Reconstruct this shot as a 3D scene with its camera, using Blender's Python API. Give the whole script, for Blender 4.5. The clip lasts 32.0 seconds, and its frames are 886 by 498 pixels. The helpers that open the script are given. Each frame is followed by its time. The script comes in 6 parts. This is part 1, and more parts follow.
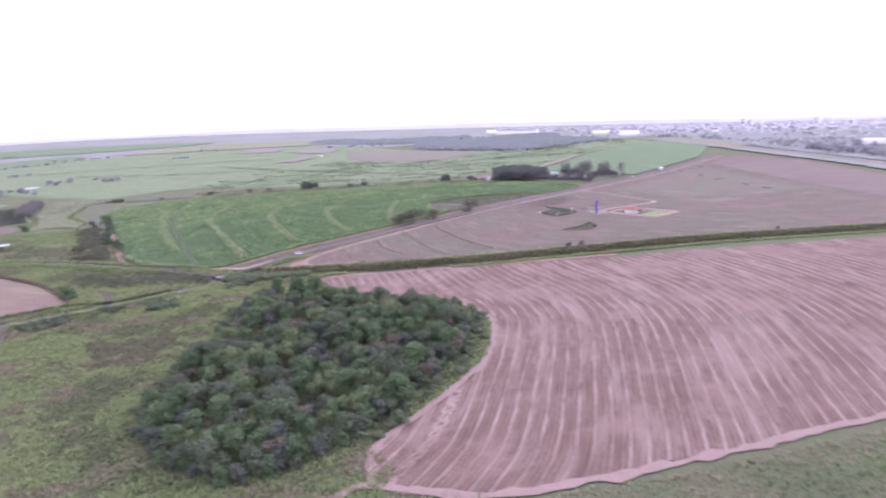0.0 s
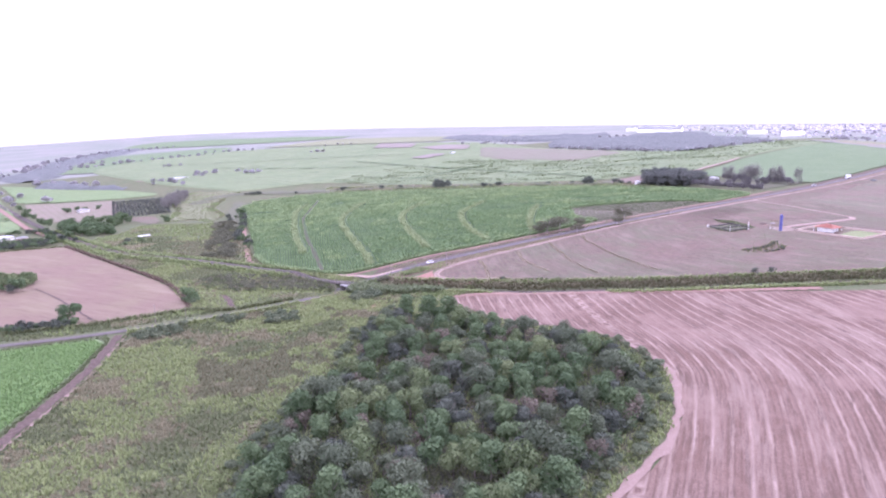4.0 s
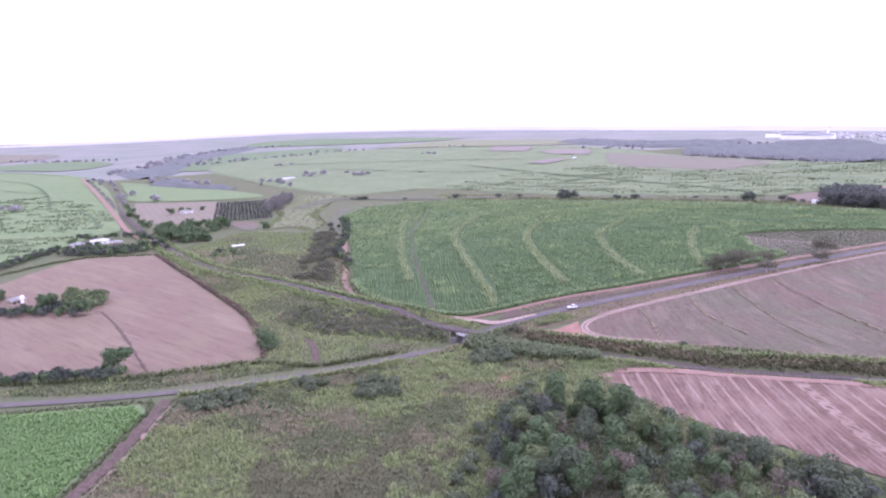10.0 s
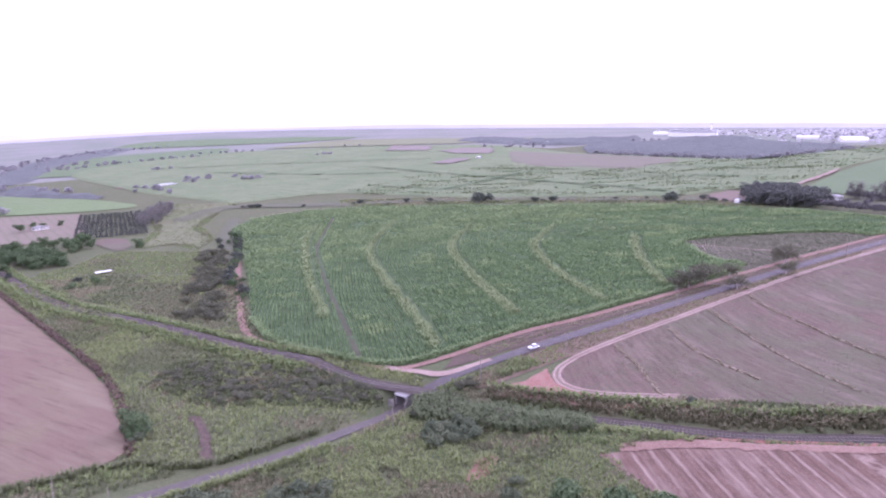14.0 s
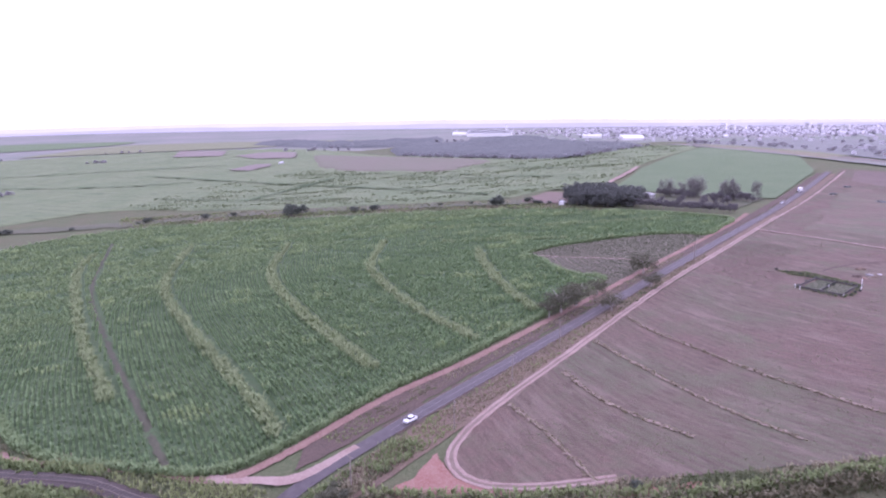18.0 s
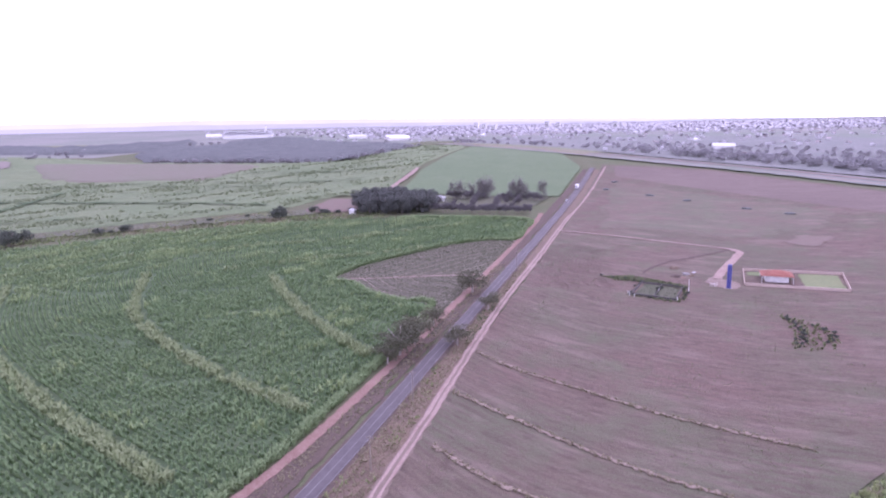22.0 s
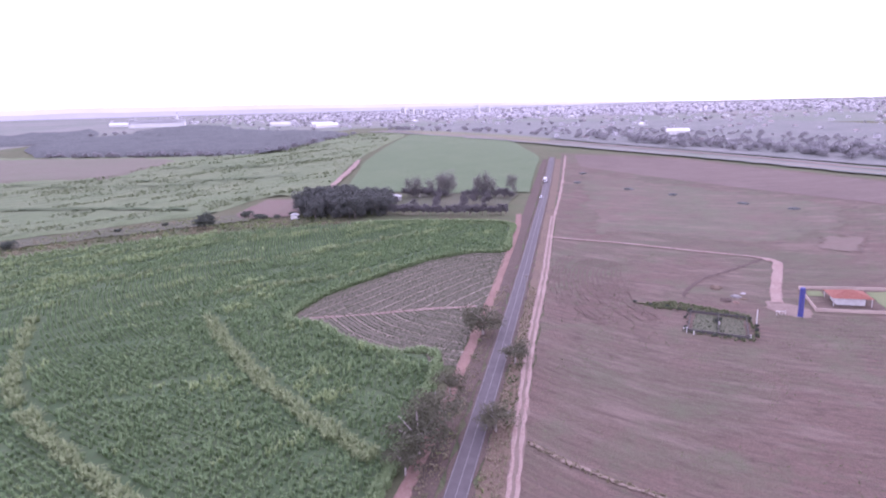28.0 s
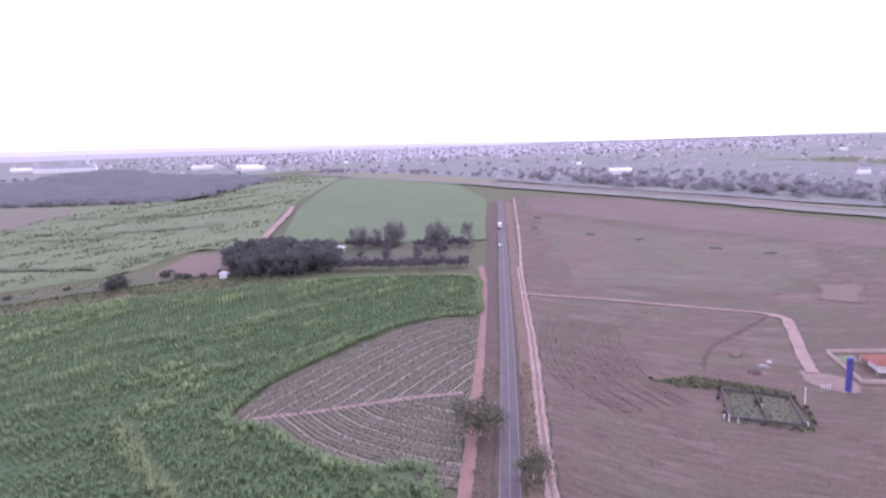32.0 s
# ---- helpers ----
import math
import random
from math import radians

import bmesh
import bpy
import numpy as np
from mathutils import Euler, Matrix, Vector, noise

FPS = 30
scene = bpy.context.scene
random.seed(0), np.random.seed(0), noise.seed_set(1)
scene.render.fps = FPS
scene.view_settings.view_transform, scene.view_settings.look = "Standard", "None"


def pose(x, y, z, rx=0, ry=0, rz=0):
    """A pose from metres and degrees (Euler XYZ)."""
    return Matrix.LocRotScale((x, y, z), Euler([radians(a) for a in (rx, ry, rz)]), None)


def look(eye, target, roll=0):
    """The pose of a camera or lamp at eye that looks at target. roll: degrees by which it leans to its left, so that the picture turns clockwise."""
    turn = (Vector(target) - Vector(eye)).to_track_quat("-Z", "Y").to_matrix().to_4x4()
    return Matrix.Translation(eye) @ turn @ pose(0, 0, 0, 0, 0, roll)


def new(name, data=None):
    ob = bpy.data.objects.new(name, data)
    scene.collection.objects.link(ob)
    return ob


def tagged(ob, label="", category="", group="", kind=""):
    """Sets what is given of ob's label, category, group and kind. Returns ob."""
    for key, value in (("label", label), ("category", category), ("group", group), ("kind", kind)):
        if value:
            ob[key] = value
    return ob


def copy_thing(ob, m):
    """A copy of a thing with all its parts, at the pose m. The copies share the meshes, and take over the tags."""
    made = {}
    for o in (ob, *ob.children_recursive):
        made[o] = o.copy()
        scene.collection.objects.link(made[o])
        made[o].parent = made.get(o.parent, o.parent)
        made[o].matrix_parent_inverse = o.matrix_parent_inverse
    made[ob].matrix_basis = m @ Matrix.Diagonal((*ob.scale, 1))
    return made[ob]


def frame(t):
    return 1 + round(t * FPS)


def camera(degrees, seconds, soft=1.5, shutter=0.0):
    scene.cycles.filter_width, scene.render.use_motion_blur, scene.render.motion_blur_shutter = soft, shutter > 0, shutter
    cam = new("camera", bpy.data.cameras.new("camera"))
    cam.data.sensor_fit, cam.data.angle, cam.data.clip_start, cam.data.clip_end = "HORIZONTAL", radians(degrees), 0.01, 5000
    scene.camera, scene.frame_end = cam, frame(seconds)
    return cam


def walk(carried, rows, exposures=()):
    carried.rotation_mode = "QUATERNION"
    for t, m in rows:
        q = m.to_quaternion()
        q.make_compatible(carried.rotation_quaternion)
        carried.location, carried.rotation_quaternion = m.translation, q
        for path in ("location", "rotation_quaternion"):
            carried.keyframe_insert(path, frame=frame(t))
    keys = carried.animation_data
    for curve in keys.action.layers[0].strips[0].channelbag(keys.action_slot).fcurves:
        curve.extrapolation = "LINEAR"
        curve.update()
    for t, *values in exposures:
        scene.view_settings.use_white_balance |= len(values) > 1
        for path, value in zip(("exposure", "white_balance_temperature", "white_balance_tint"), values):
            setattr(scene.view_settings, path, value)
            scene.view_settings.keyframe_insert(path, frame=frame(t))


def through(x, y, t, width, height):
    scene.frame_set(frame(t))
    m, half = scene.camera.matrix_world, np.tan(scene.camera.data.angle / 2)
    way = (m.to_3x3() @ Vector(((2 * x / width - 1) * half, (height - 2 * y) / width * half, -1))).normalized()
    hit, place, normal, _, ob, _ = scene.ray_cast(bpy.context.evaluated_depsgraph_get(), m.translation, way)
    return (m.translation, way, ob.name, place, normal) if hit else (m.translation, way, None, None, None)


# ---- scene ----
cam = camera(67.6, 32.0, soft=2.1, shutter=0.5)
EXPO, SKY, CLOUD, SUN, SUN_EL, SUN_AZ = 0.11, 0.1, 1.35, 0.9, 38, -10
PATH = [
    (0, (-2.125, -3.708, 80.732), (-0.786, -2.271, 80.353), -1.4),
    (0.5, (1.0, 1.117, 80.716), (2.164, 2.699, 80.34), -1.0),
    (1, (4.095, 6.038, 80.69), (5.187, 7.671, 80.314), -0.9),
    (1.5, (7.111, 11.2, 80.663), (8.186, 12.843, 80.285), -0.9),
    (2, (10.067, 16.666, 80.663), (11.138, 18.313, 80.285), -0.9),
    (2.5, (12.953, 22.419, 80.686), (14.017, 24.069, 80.305), -0.9),
    (3, (15.729, 28.421, 80.705), (16.785, 30.077, 80.324), -0.9),
    (3.5, (18.436, 34.675, 80.7), (19.484, 36.335, 80.318), -0.8),
    (5.5, (28.997, 60.805, 80.406), (30.027, 62.476, 80.024), -0.7),
    (6, (31.612, 67.518, 80.362), (32.643, 69.188, 79.98), -0.7),
    (6.5, (34.184, 74.312, 80.313), (35.216, 75.982, 79.931), -0.7),
    (7, (36.692, 81.099, 80.25), (37.723, 82.77, 79.869), -0.6),
    (7.5, (39.17, 87.847, 80.178), (40.117, 89.567, 79.798), -0.5),
    (8, (41.621, 94.572, 80.129), (42.545, 96.305, 79.752), -0.4),
    (8.5, (43.974, 101.315, 80.075), (44.8, 103.098, 79.697), -0.3),
    (9, (46.174, 108.184, 80.017), (46.979, 109.976, 79.64), -0.3),
    (9.5, (48.285, 115.217, 79.968), (49.058, 117.023, 79.592), -0.2),
    (10, (50.304, 122.412, 79.918), (51.066, 124.222, 79.543), -0.0),
    (10.5, (52.235, 129.709, 79.88), (52.98, 131.527, 79.505), 0.0),
    (11, (54.003, 137.079, 79.85), (54.713, 138.911, 79.473), 0.1),
    (11.5, (55.679, 144.534, 79.823), (56.368, 146.374, 79.446), 0.1),
    (12, (57.314, 152.084, 79.797), (57.981, 153.931, 79.419), 0.1),
    (12.5, (58.947, 159.772, 79.773), (59.598, 161.625, 79.393), 0.2),
    (13, (60.669, 167.768, 79.743), (61.464, 169.563, 79.363), 0.1),
    (13.5, (62.423, 176.047, 79.721), (63.445, 177.723, 79.341), -0.2),
    (14, (64.402, 184.167, 79.695), (65.445, 185.83, 79.315), -0.2),
    (14.5, (66.595, 192.048, 79.672), (67.81, 193.591, 79.292), -0.2),
    (15, (68.976, 199.623, 79.686), (70.283, 201.089, 79.302), -0.4),
    (15.5, (71.773, 206.71, 79.742), (73.09, 208.165, 79.357), -0.4),
    (17.5, (85.107, 232.966, 80.478), (86.599, 234.242, 80.096), -0.6),
    (18, (88.656, 239.183, 80.573), (90.146, 240.462, 80.193), -0.6),
    (18.5, (92.359, 245.155, 80.651), (93.909, 246.36, 80.272), -0.6),
    (19, (96.171, 251.023, 80.707), (97.774, 252.158, 80.328), -0.7),
    (19.5, (100.085, 256.732, 80.744), (101.741, 257.788, 80.365), -0.8),
    (20, (104.124, 262.214, 80.77), (105.812, 263.216, 80.39), -0.8),
    (20.5, (108.375, 267.553, 80.797), (110.086, 268.516, 80.415), -0.8),
    (21, (112.882, 272.812, 80.828), (114.603, 273.757, 80.445), -0.8),
    (21.5, (117.604, 278.037, 80.864), (119.413, 278.798, 80.477), -0.9),
    (22, (122.346, 283.084, 80.913), (124.189, 283.757, 80.525), -0.9),
    (22.5, (126.984, 287.745, 80.987), (128.819, 288.411, 80.552), -0.9),
    (23, (131.551, 292.025, 81.098), (133.392, 292.675, 80.66), -0.9),
    (23.5, (136.103, 296.076, 81.227), (137.951, 296.703, 80.789), -1.0),
    (24, (140.681, 299.952, 81.353), (142.53, 300.574, 80.915), -1.0),
    (24.5, (145.333, 303.76, 81.481), (147.189, 304.363, 81.042), -1.0),
    (25, (150.073, 307.541, 81.61), (151.941, 308.106, 81.171), -1.1),
    (25.5, (154.806, 311.182, 81.728), (156.684, 311.712, 81.29), -1.1),
    (27.5, (173.539, 324.976, 82.43), (175.43, 325.465, 81.995), -1.2),
    (28, (178.342, 328.266, 82.506), (180.242, 328.713, 82.07), -1.3),
    (28.5, (183.223, 331.467, 82.581), (185.13, 331.883, 82.145), -1.4),
    (29, (188.075, 334.614, 82.668), (189.987, 335.003, 82.231), -1.4),
    (29.5, (192.904, 337.67, 82.772), (194.819, 338.045, 82.335), -1.5),
    (30, (197.727, 340.558, 82.881), (199.644, 340.926, 82.444), -1.4),
    (30.5, (202.663, 343.305, 82.979), (204.583, 343.654, 82.54), -1.5),
    (31, (207.833, 346.032, 83.075), (209.765, 346.302, 82.634), -1.6),
    (31.5, (213.017, 348.606, 83.158), (214.954, 348.853, 82.724), -1.6),
    (32, (218.176, 351.112, 83.196), (220.135, 351.346, 82.871), -1.7),
]
walk(cam, [(t, look(eye, target, roll)) for t, eye, target, roll in PATH],
     exposures=[(0, EXPO + 0.3, 5600, 38), (1.5, EXPO + 0.6, 5550, 39), (3, EXPO + 0.7, 5530, 41), (6, EXPO + 0.6, 5500, 42), (9, EXPO + 0.4, 5500, 43), (12, EXPO + 0.34, 5500, 45), (15, EXPO + 0.14, 5480, 48), (19, EXPO - 0.0, 5460, 49), (22, EXPO + 0.05, 5480, 50), (25, EXPO + 0.05, 5520, 50), (28, EXPO + 0.05, 5540, 51), (32, EXPO - 0.06, 5580, 48)])

# ---------------------------------------------------------------- sky and sun
world = bpy.data.worlds.new("sky")
scene.world = world
world.use_nodes = True
wn = world.node_tree
sky = wn.nodes.new("ShaderNodeTexSky")
sky.sky_type = "NISHITA"
sky.sun_disc = False
sky.sun_elevation = radians(SUN_EL)
sky.sun_rotation = radians(90 - SUN_AZ)
sky.air_density, sky.dust_density, sky.ozone_density = 1.0, 1.0, 1.0
# a high veil of cloud evens the sky out
veil = wn.nodes.new("ShaderNodeHueSaturation")
veil.inputs["Saturation"].default_value = 0.35
wn.links.new(sky.outputs["Color"], veil.inputs["Color"])
wn.nodes["Background"].inputs["Strength"].default_value = SKY
wn.links.new(veil.outputs["Color"], wn.nodes["Background"].inputs["Color"])
cloud = wn.nodes.new("ShaderNodeBackground")
cloud.inputs["Color"].default_value, cloud.inputs["Strength"].default_value = (0.97, 0.97, 1.0, 1), CLOUD
both = wn.nodes.new("ShaderNodeAddShader")
wn.links.new(wn.nodes["Background"].outputs[0], both.inputs[0])
wn.links.new(cloud.outputs[0], both.inputs[1])
wn.links.new(both.outputs[0], wn.nodes["World Output"].inputs["Surface"])
sun = new("sun", bpy.data.lights.new("sun", "SUN"))
sun.data.energy, sun.data.angle, sun.data.color = SUN, radians(14), (1.0, 0.94, 0.86)
saz, sel = radians(SUN_AZ), radians(SUN_EL)
sun.matrix_world = look((0, 0, 300), (-math.cos(saz) * math.cos(sel), -math.sin(saz) * math.cos(sel), 300 - math.sin(sel)))

# ---------------------------------------------------------------- the lie of the land
TILTED = (7.67, 39.77, -8.53, 1.57)
SWELLS = ((1.75, -2.34, 0.05, -1.57, -4.14, -0.09), (4.15, -4.36, 3.19, 0.89, -3.3, 3.52), (1.54, -4.15, 3.97, -1.29, -2.65, 5.63),
          (-1.57, -3.02, -0.77, -5.14, -1.72, 4.21), (-0.62, -1.14, -2.19, -3.76, -0.78, 1.54))
RAIL = [(470, 70), (400, 127), (352, 166), (300, 203), (255, 236), (234, 255), (212, 274), (195, 297), (182, 316), (171, 336), (160, 356), (151, 373),
        (143, 397), (126, 426), (101, 488), (73, 550), (52, 637), (33, 733), (-1, 947), (-75, 1441)]
LOW_ROAD = [(-70, 375), (-20, 361), (22, 348), (47, 342), (74, 338), (104, 338), (120, 340), (133, 343.5), (145, 349.5), (153, 354.0), (162, 356.8), (172, 357.2)]


def bend(line, step=4.0):
    """A smooth line through the given plan points, as an array of points about step apart."""
    p = np.array(line, float)
    p = np.vstack([2 * p[0] - p[1], p, 2 * p[-1] - p[-2]])
    out = []
    for a, b, c, d in zip(p, p[1:], p[2:], p[3:]):
        n = max(1, int(np.hypot(*(c - b)) / step))
        for u in np.arange(n) / n:
            out.append(0.5 * (2 * b + (c - a) * u + (2 * a - 5 * b + 4 * c - d) * u * u + (3 * b - a - 3 * c + d) * u ** 3))
    out.append(p[-2])
    return np.array(out)


def away(x, y, line):
    """The distance from each place to a line in the plan."""
    x, y = np.asarray(x, float), np.asarray(y, float)
    best = np.full(np.broadcast(x, y).shape, 1e9)
    for (ax, ay), (bx, by) in zip(line[:-1], line[1:]):
        dx, dy = bx - ax, by - ay
        u = np.clip(((x - ax) * dx + (y - ay) * dy) / (dx * dx + dy * dy), 0, 1)
        best = np.minimum(best, np.hypot(x - ax - u * dx, y - ay - u * dy))
    return best


def lie(x, y):
    """Height of the open land, without cuttings."""
    x, y = np.asarray(x, float), np.asarray(y, float)
    u, v = np.tanh((x - 300) / 800), np.tanh((y - 400) / 800)
    z = TILTED[0] + TILTED[1] * u + TILTED[2] * v + TILTED[3] * u * v
    for j, row in enumerate(SWELLS):
        for i, k in enumerate(row):
            z = z + k * np.exp(-((x + 100 - 200 * i) ** 2 + (y - 100 - 200 * j) ** 2) / (2 * 190.0 ** 2))
    return z - 3.0 * np.exp(-((x - 150) ** 2 + (y - 362) ** 2) / (2 * 35.0 ** 2))


RAIL_EAST, RAIL_WEST, LOW_LINE = RAIL[:10], RAIL[12:], LOW_ROAD[5:] + [(190, 357)]


def height(x, y, level=False):
    """Height of the ground; level: as it was before the underpass was dug."""
    x, y = np.asarray(x, float), np.asarray(y, float)
    z = lie(x, y)
    z = z - 2.6 * np.exp(-(away(x, y, RAIL_EAST) / 6.5) ** 4)
    z = z + 1.2 * np.exp(-(away(x, y, RAIL_WEST) / 7.0) ** 2)
    return z if level else z - cut_under(x, y)


def cut_under(x, y):
    """How deep the low road is sunk where it passes beneath the railway."""
    under = np.exp(-((x - 154) ** 2 + (y - 355) ** 2) / (2 * 12.0 ** 2))
    return 4.2 * under * np.exp(-(away(x, y, LOW_LINE) / 5.5) ** 4)


def on(x, y, up=0.0):
    return Vector((x, y, float(height(x, y)) + up))


# ---------------------------------------------------------------- materials
def nodes_of(name):
    m = bpy.data.materials.new(name)
    m.use_nodes = True
    return m, m.node_tree.nodes, m.node_tree.links, m.node_tree.nodes["Principled BSDF"]


def noise_node(n, l, where, size, detail=4.0, rough=0.6):
    t = n.new("ShaderNodeTexNoise")
    t.inputs["Scale"].default_value, t.inputs["Detail"].default_value, t.inputs["Roughness"].default_value = 1.0 / size, detail, rough
    l.new(where, t.inputs["Vector"])
    return t.outputs["Fac"]


def ramp(n, l, fac, lo, hi):
    r = n.new("ShaderNodeMapRange")
    r.inputs["From Min"].default_value, r.inputs["From Max"].default_value = lo, hi
    l.new(fac, r.inputs["Value"])
    return r.outputs["Result"]


def mixed(n, l, fac, a, b):
    m = n.new("ShaderNodeMix")
    m.data_type = "RGBA"
    for k, v in ((0, fac), (6, a), (7, b)):
        if hasattr(v, "links"):
            l.new(v, m.inputs[k])
        else:
            m.inputs[k].default_value = v if k == 0 else (*v, 1)
    return m.outputs[2]


def land(name, a, b, c, big=30.0, small=2.0, bump=0.5, rows=0.0, d=None, wobble=0.12, gloss=0.95, sharp=0.25, streak=None, rows2=0.0, d2=None, soft=0.0, blotch=None, run=16.0, patch=(0.3, 0.62)):
    """Ground cover: a and b in drifts of the size big, c in specks of the size small, and d along rows that far apart."""
    m, n, l, bsdf = nodes_of(name)
    where = n.new("ShaderNodeNewGeometry").outputs["Position"]
    col = mixed(n, l, ramp(n, l, noise_node(n, l, where, big), 0.38, 0.62), a, b)
    fine = noise_node(n, l, where, small, 5.0, 0.7)
    col = mixed(n, l, ramp(n, l, fine, 0.42, 0.72), col, c)
    tall = fine
    for gap, tint, edge in ((rows, d, sharp), (rows2, d2, 0.2)):
        if not gap:
            continue
        at = n.new("ShaderNodeAttribute")
        at.attribute_name = "row"
        mul = n.new("ShaderNodeMath")
        mul.operation, mul.inputs[1].default_value = "MULTIPLY", 1.0 / gap
        l.new(at.outputs["Fac"], mul.inputs[0])
        add = n.new("ShaderNodeMath")
        add.operation, add.inputs[1].default_value = "MULTIPLY_ADD", wobble * 2
        l.new(noise_node(n, l, where, gap * 1.6), add.inputs[0])
        l.new(mul.outputs[0], add.inputs[2])
        wave = n.new("ShaderNodeMath")
        wave.operation, wave.inputs[1].default_value = "PINGPONG", 0.5
        l.new(add.outputs[0], wave.inputs[0])
        band = ramp(n, l, wave.outputs[0], edge, 0.5)
        patchy = n.new("ShaderNodeMath")
        patchy.operation = "MULTIPLY"
        l.new(band, patchy.inputs[0])
        l.new(ramp(n, l, noise_node(n, l, where, gap * 5), *patch), patchy.inputs[1])
        col = mixed(n, l, patchy.outputs[0], col, tint)
    if streak:
        at = n.new("ShaderNodeAttribute")
        at.attribute_name = "row"
        parts = n.new("ShaderNodeSeparateXYZ")
        l.new(where, parts.inputs[0])
        along_row = n.new("ShaderNodeMath")
        along_row.operation, along_row.inputs[1].default_value = "MULTIPLY", 1.0 / run
        l.new(parts.outputs["Y"], along_row.inputs[0])
        join = n.new("ShaderNodeCombineXYZ")
        l.new(at.outputs["Fac"], join.inputs["X"])
        l.new(along_row.outputs[0], join.inputs["Y"])
        l.new(along_row.outputs[0], join.inputs["Z"])
        col = mixed(n, l, ramp(n, l, noise_node(n, l, join.outputs[0], 1.6, 5.0, 0.7), 0.5, 0.68), col, streak[0])
        col = mixed(n, l, ramp(n, l, noise_node(n, l, join.outputs[0], 7.0, 5.0, 0.75), 0.5, 0.72), col, streak[1])
    if blotch:
        col = mixed(n, l, ramp(n, l, noise_node(n, l, where, blotch[1], 6.0, 0.7), 0.5, 0.75), col, blotch[0])
    l.new(col, bsdf.inputs["Base Color"])
    if soft:
        # the cover thins out in ragged patches towards its rim
        at = n.new("ShaderNodeAttribute")
        at.attribute_name = "fade"
        add = n.new("ShaderNodeMath")
        add.operation = "ADD"
        l.new(at.outputs["Fac"], add.inputs[0])
        l.new(noise_node(n, l, where, soft, 6.0, 0.75), add.inputs[1])
        cut = n.new("ShaderNodeMath")
        cut.operation, cut.inputs[1].default_value = "GREATER_THAN", 0.85
        l.new(add.outputs[0], cut.inputs[0])
        l.new(cut.outputs[0], bsdf.inputs["Alpha"])
    bsdf.inputs["Roughness"].default_value = gloss
    bsdf.inputs["Specular IOR Level"].default_value = 0.15
    bm_ = n.new("ShaderNodeBump")
    bm_.inputs["Strength"].default_value, bm_.inputs["Distance"].default_value = bump, small * 0.5
    l.new(tall, bm_.inputs["Height"])
    l.new(bm_.outputs["Normal"], bsdf.inputs["Normal"])
    return m


def leafy(name, a, b, size=3.0, through=0.25, gloss=0.7):
    """Leaves: each piece between a and b, drifting over the plant."""
    m, n, l, bsdf = nodes_of(name)
    geo = n.new("ShaderNodeNewGeometry")
    info = n.new("ShaderNodeObjectInfo")
    add = n.new("ShaderNodeMath")
    add.operation = "ADD"
    half = n.new("ShaderNodeMath")
    half.operation, half.inputs[1].default_value = "MULTIPLY", 0.5
    l.new(geo.outputs["Random Per Island"], half.inputs[0])
    l.new(half.outputs[0], add.inputs[0])
    far = n.new("ShaderNodeMath")
    far.operation, far.inputs[1].default_value = "MULTIPLY", 0.55
    l.new(info.outputs["Random"], far.inputs[0])
    l.new(far.outputs[0], add.inputs[1])
    drift = n.new("ShaderNodeMath")
    drift.operation, drift.inputs[1].default_value = "MULTIPLY_ADD", 0.6
    l.new(noise_node(n, l, geo.outputs["Position"], size), drift.inputs[0])
    sub = n.new("ShaderNodeMath")
    sub.operation, sub.inputs[1].default_value = "SUBTRACT", 0.3
    l.new(add.outputs[0], sub.inputs[0])
    l.new(sub.outputs[0], drift.inputs[2])
    col = mixed(n, l, drift.outputs[0], a, b)
    l.new(col, bsdf.inputs["Base Color"])
    bsdf.inputs["Roughness"].default_value, bsdf.inputs["Specular IOR Level"].default_value = gloss, 0.2
    tr = n.new("ShaderNodeBsdfTranslucent")
    l.new(col, tr.inputs["Color"])
    mix = n.new("ShaderNodeMixShader")
    mix.inputs[0].default_value = through
    l.new(bsdf.outputs[0], mix.inputs[1])
    l.new(tr.outputs[0], mix.inputs[2])
    l.new(mix.outputs[0], n["Material Output"].inputs["Surface"])
    return m


def solid(name, a, b, size=0.6, gloss=0.8, metal=0.0, bump=0.2):
    """A built surface with grain and stains."""
    m, n, l, bsdf = nodes_of(name)
    where = n.new("ShaderNodeTexCoord").outputs["Object"]
    fac = noise_node(n, l, where, size, 6.0, 0.65)
    l.new(mixed(n, l, ramp(n, l, fac, 0.35, 0.68), a, b), bsdf.inputs["Base Color"])
    bsdf.inputs["Roughness"].default_value, bsdf.inputs["Metallic"].default_value = gloss, metal
    bu = n.new("ShaderNodeBump")
    bu.inputs["Strength"].default_value, bu.inputs["Distance"].default_value = bump, size * 0.2
    l.new(noise_node(n, l, where, size * 0.2), bu.inputs["Height"])
    l.new(bu.outputs["Normal"], bsdf.inputs["Normal"])
    return m


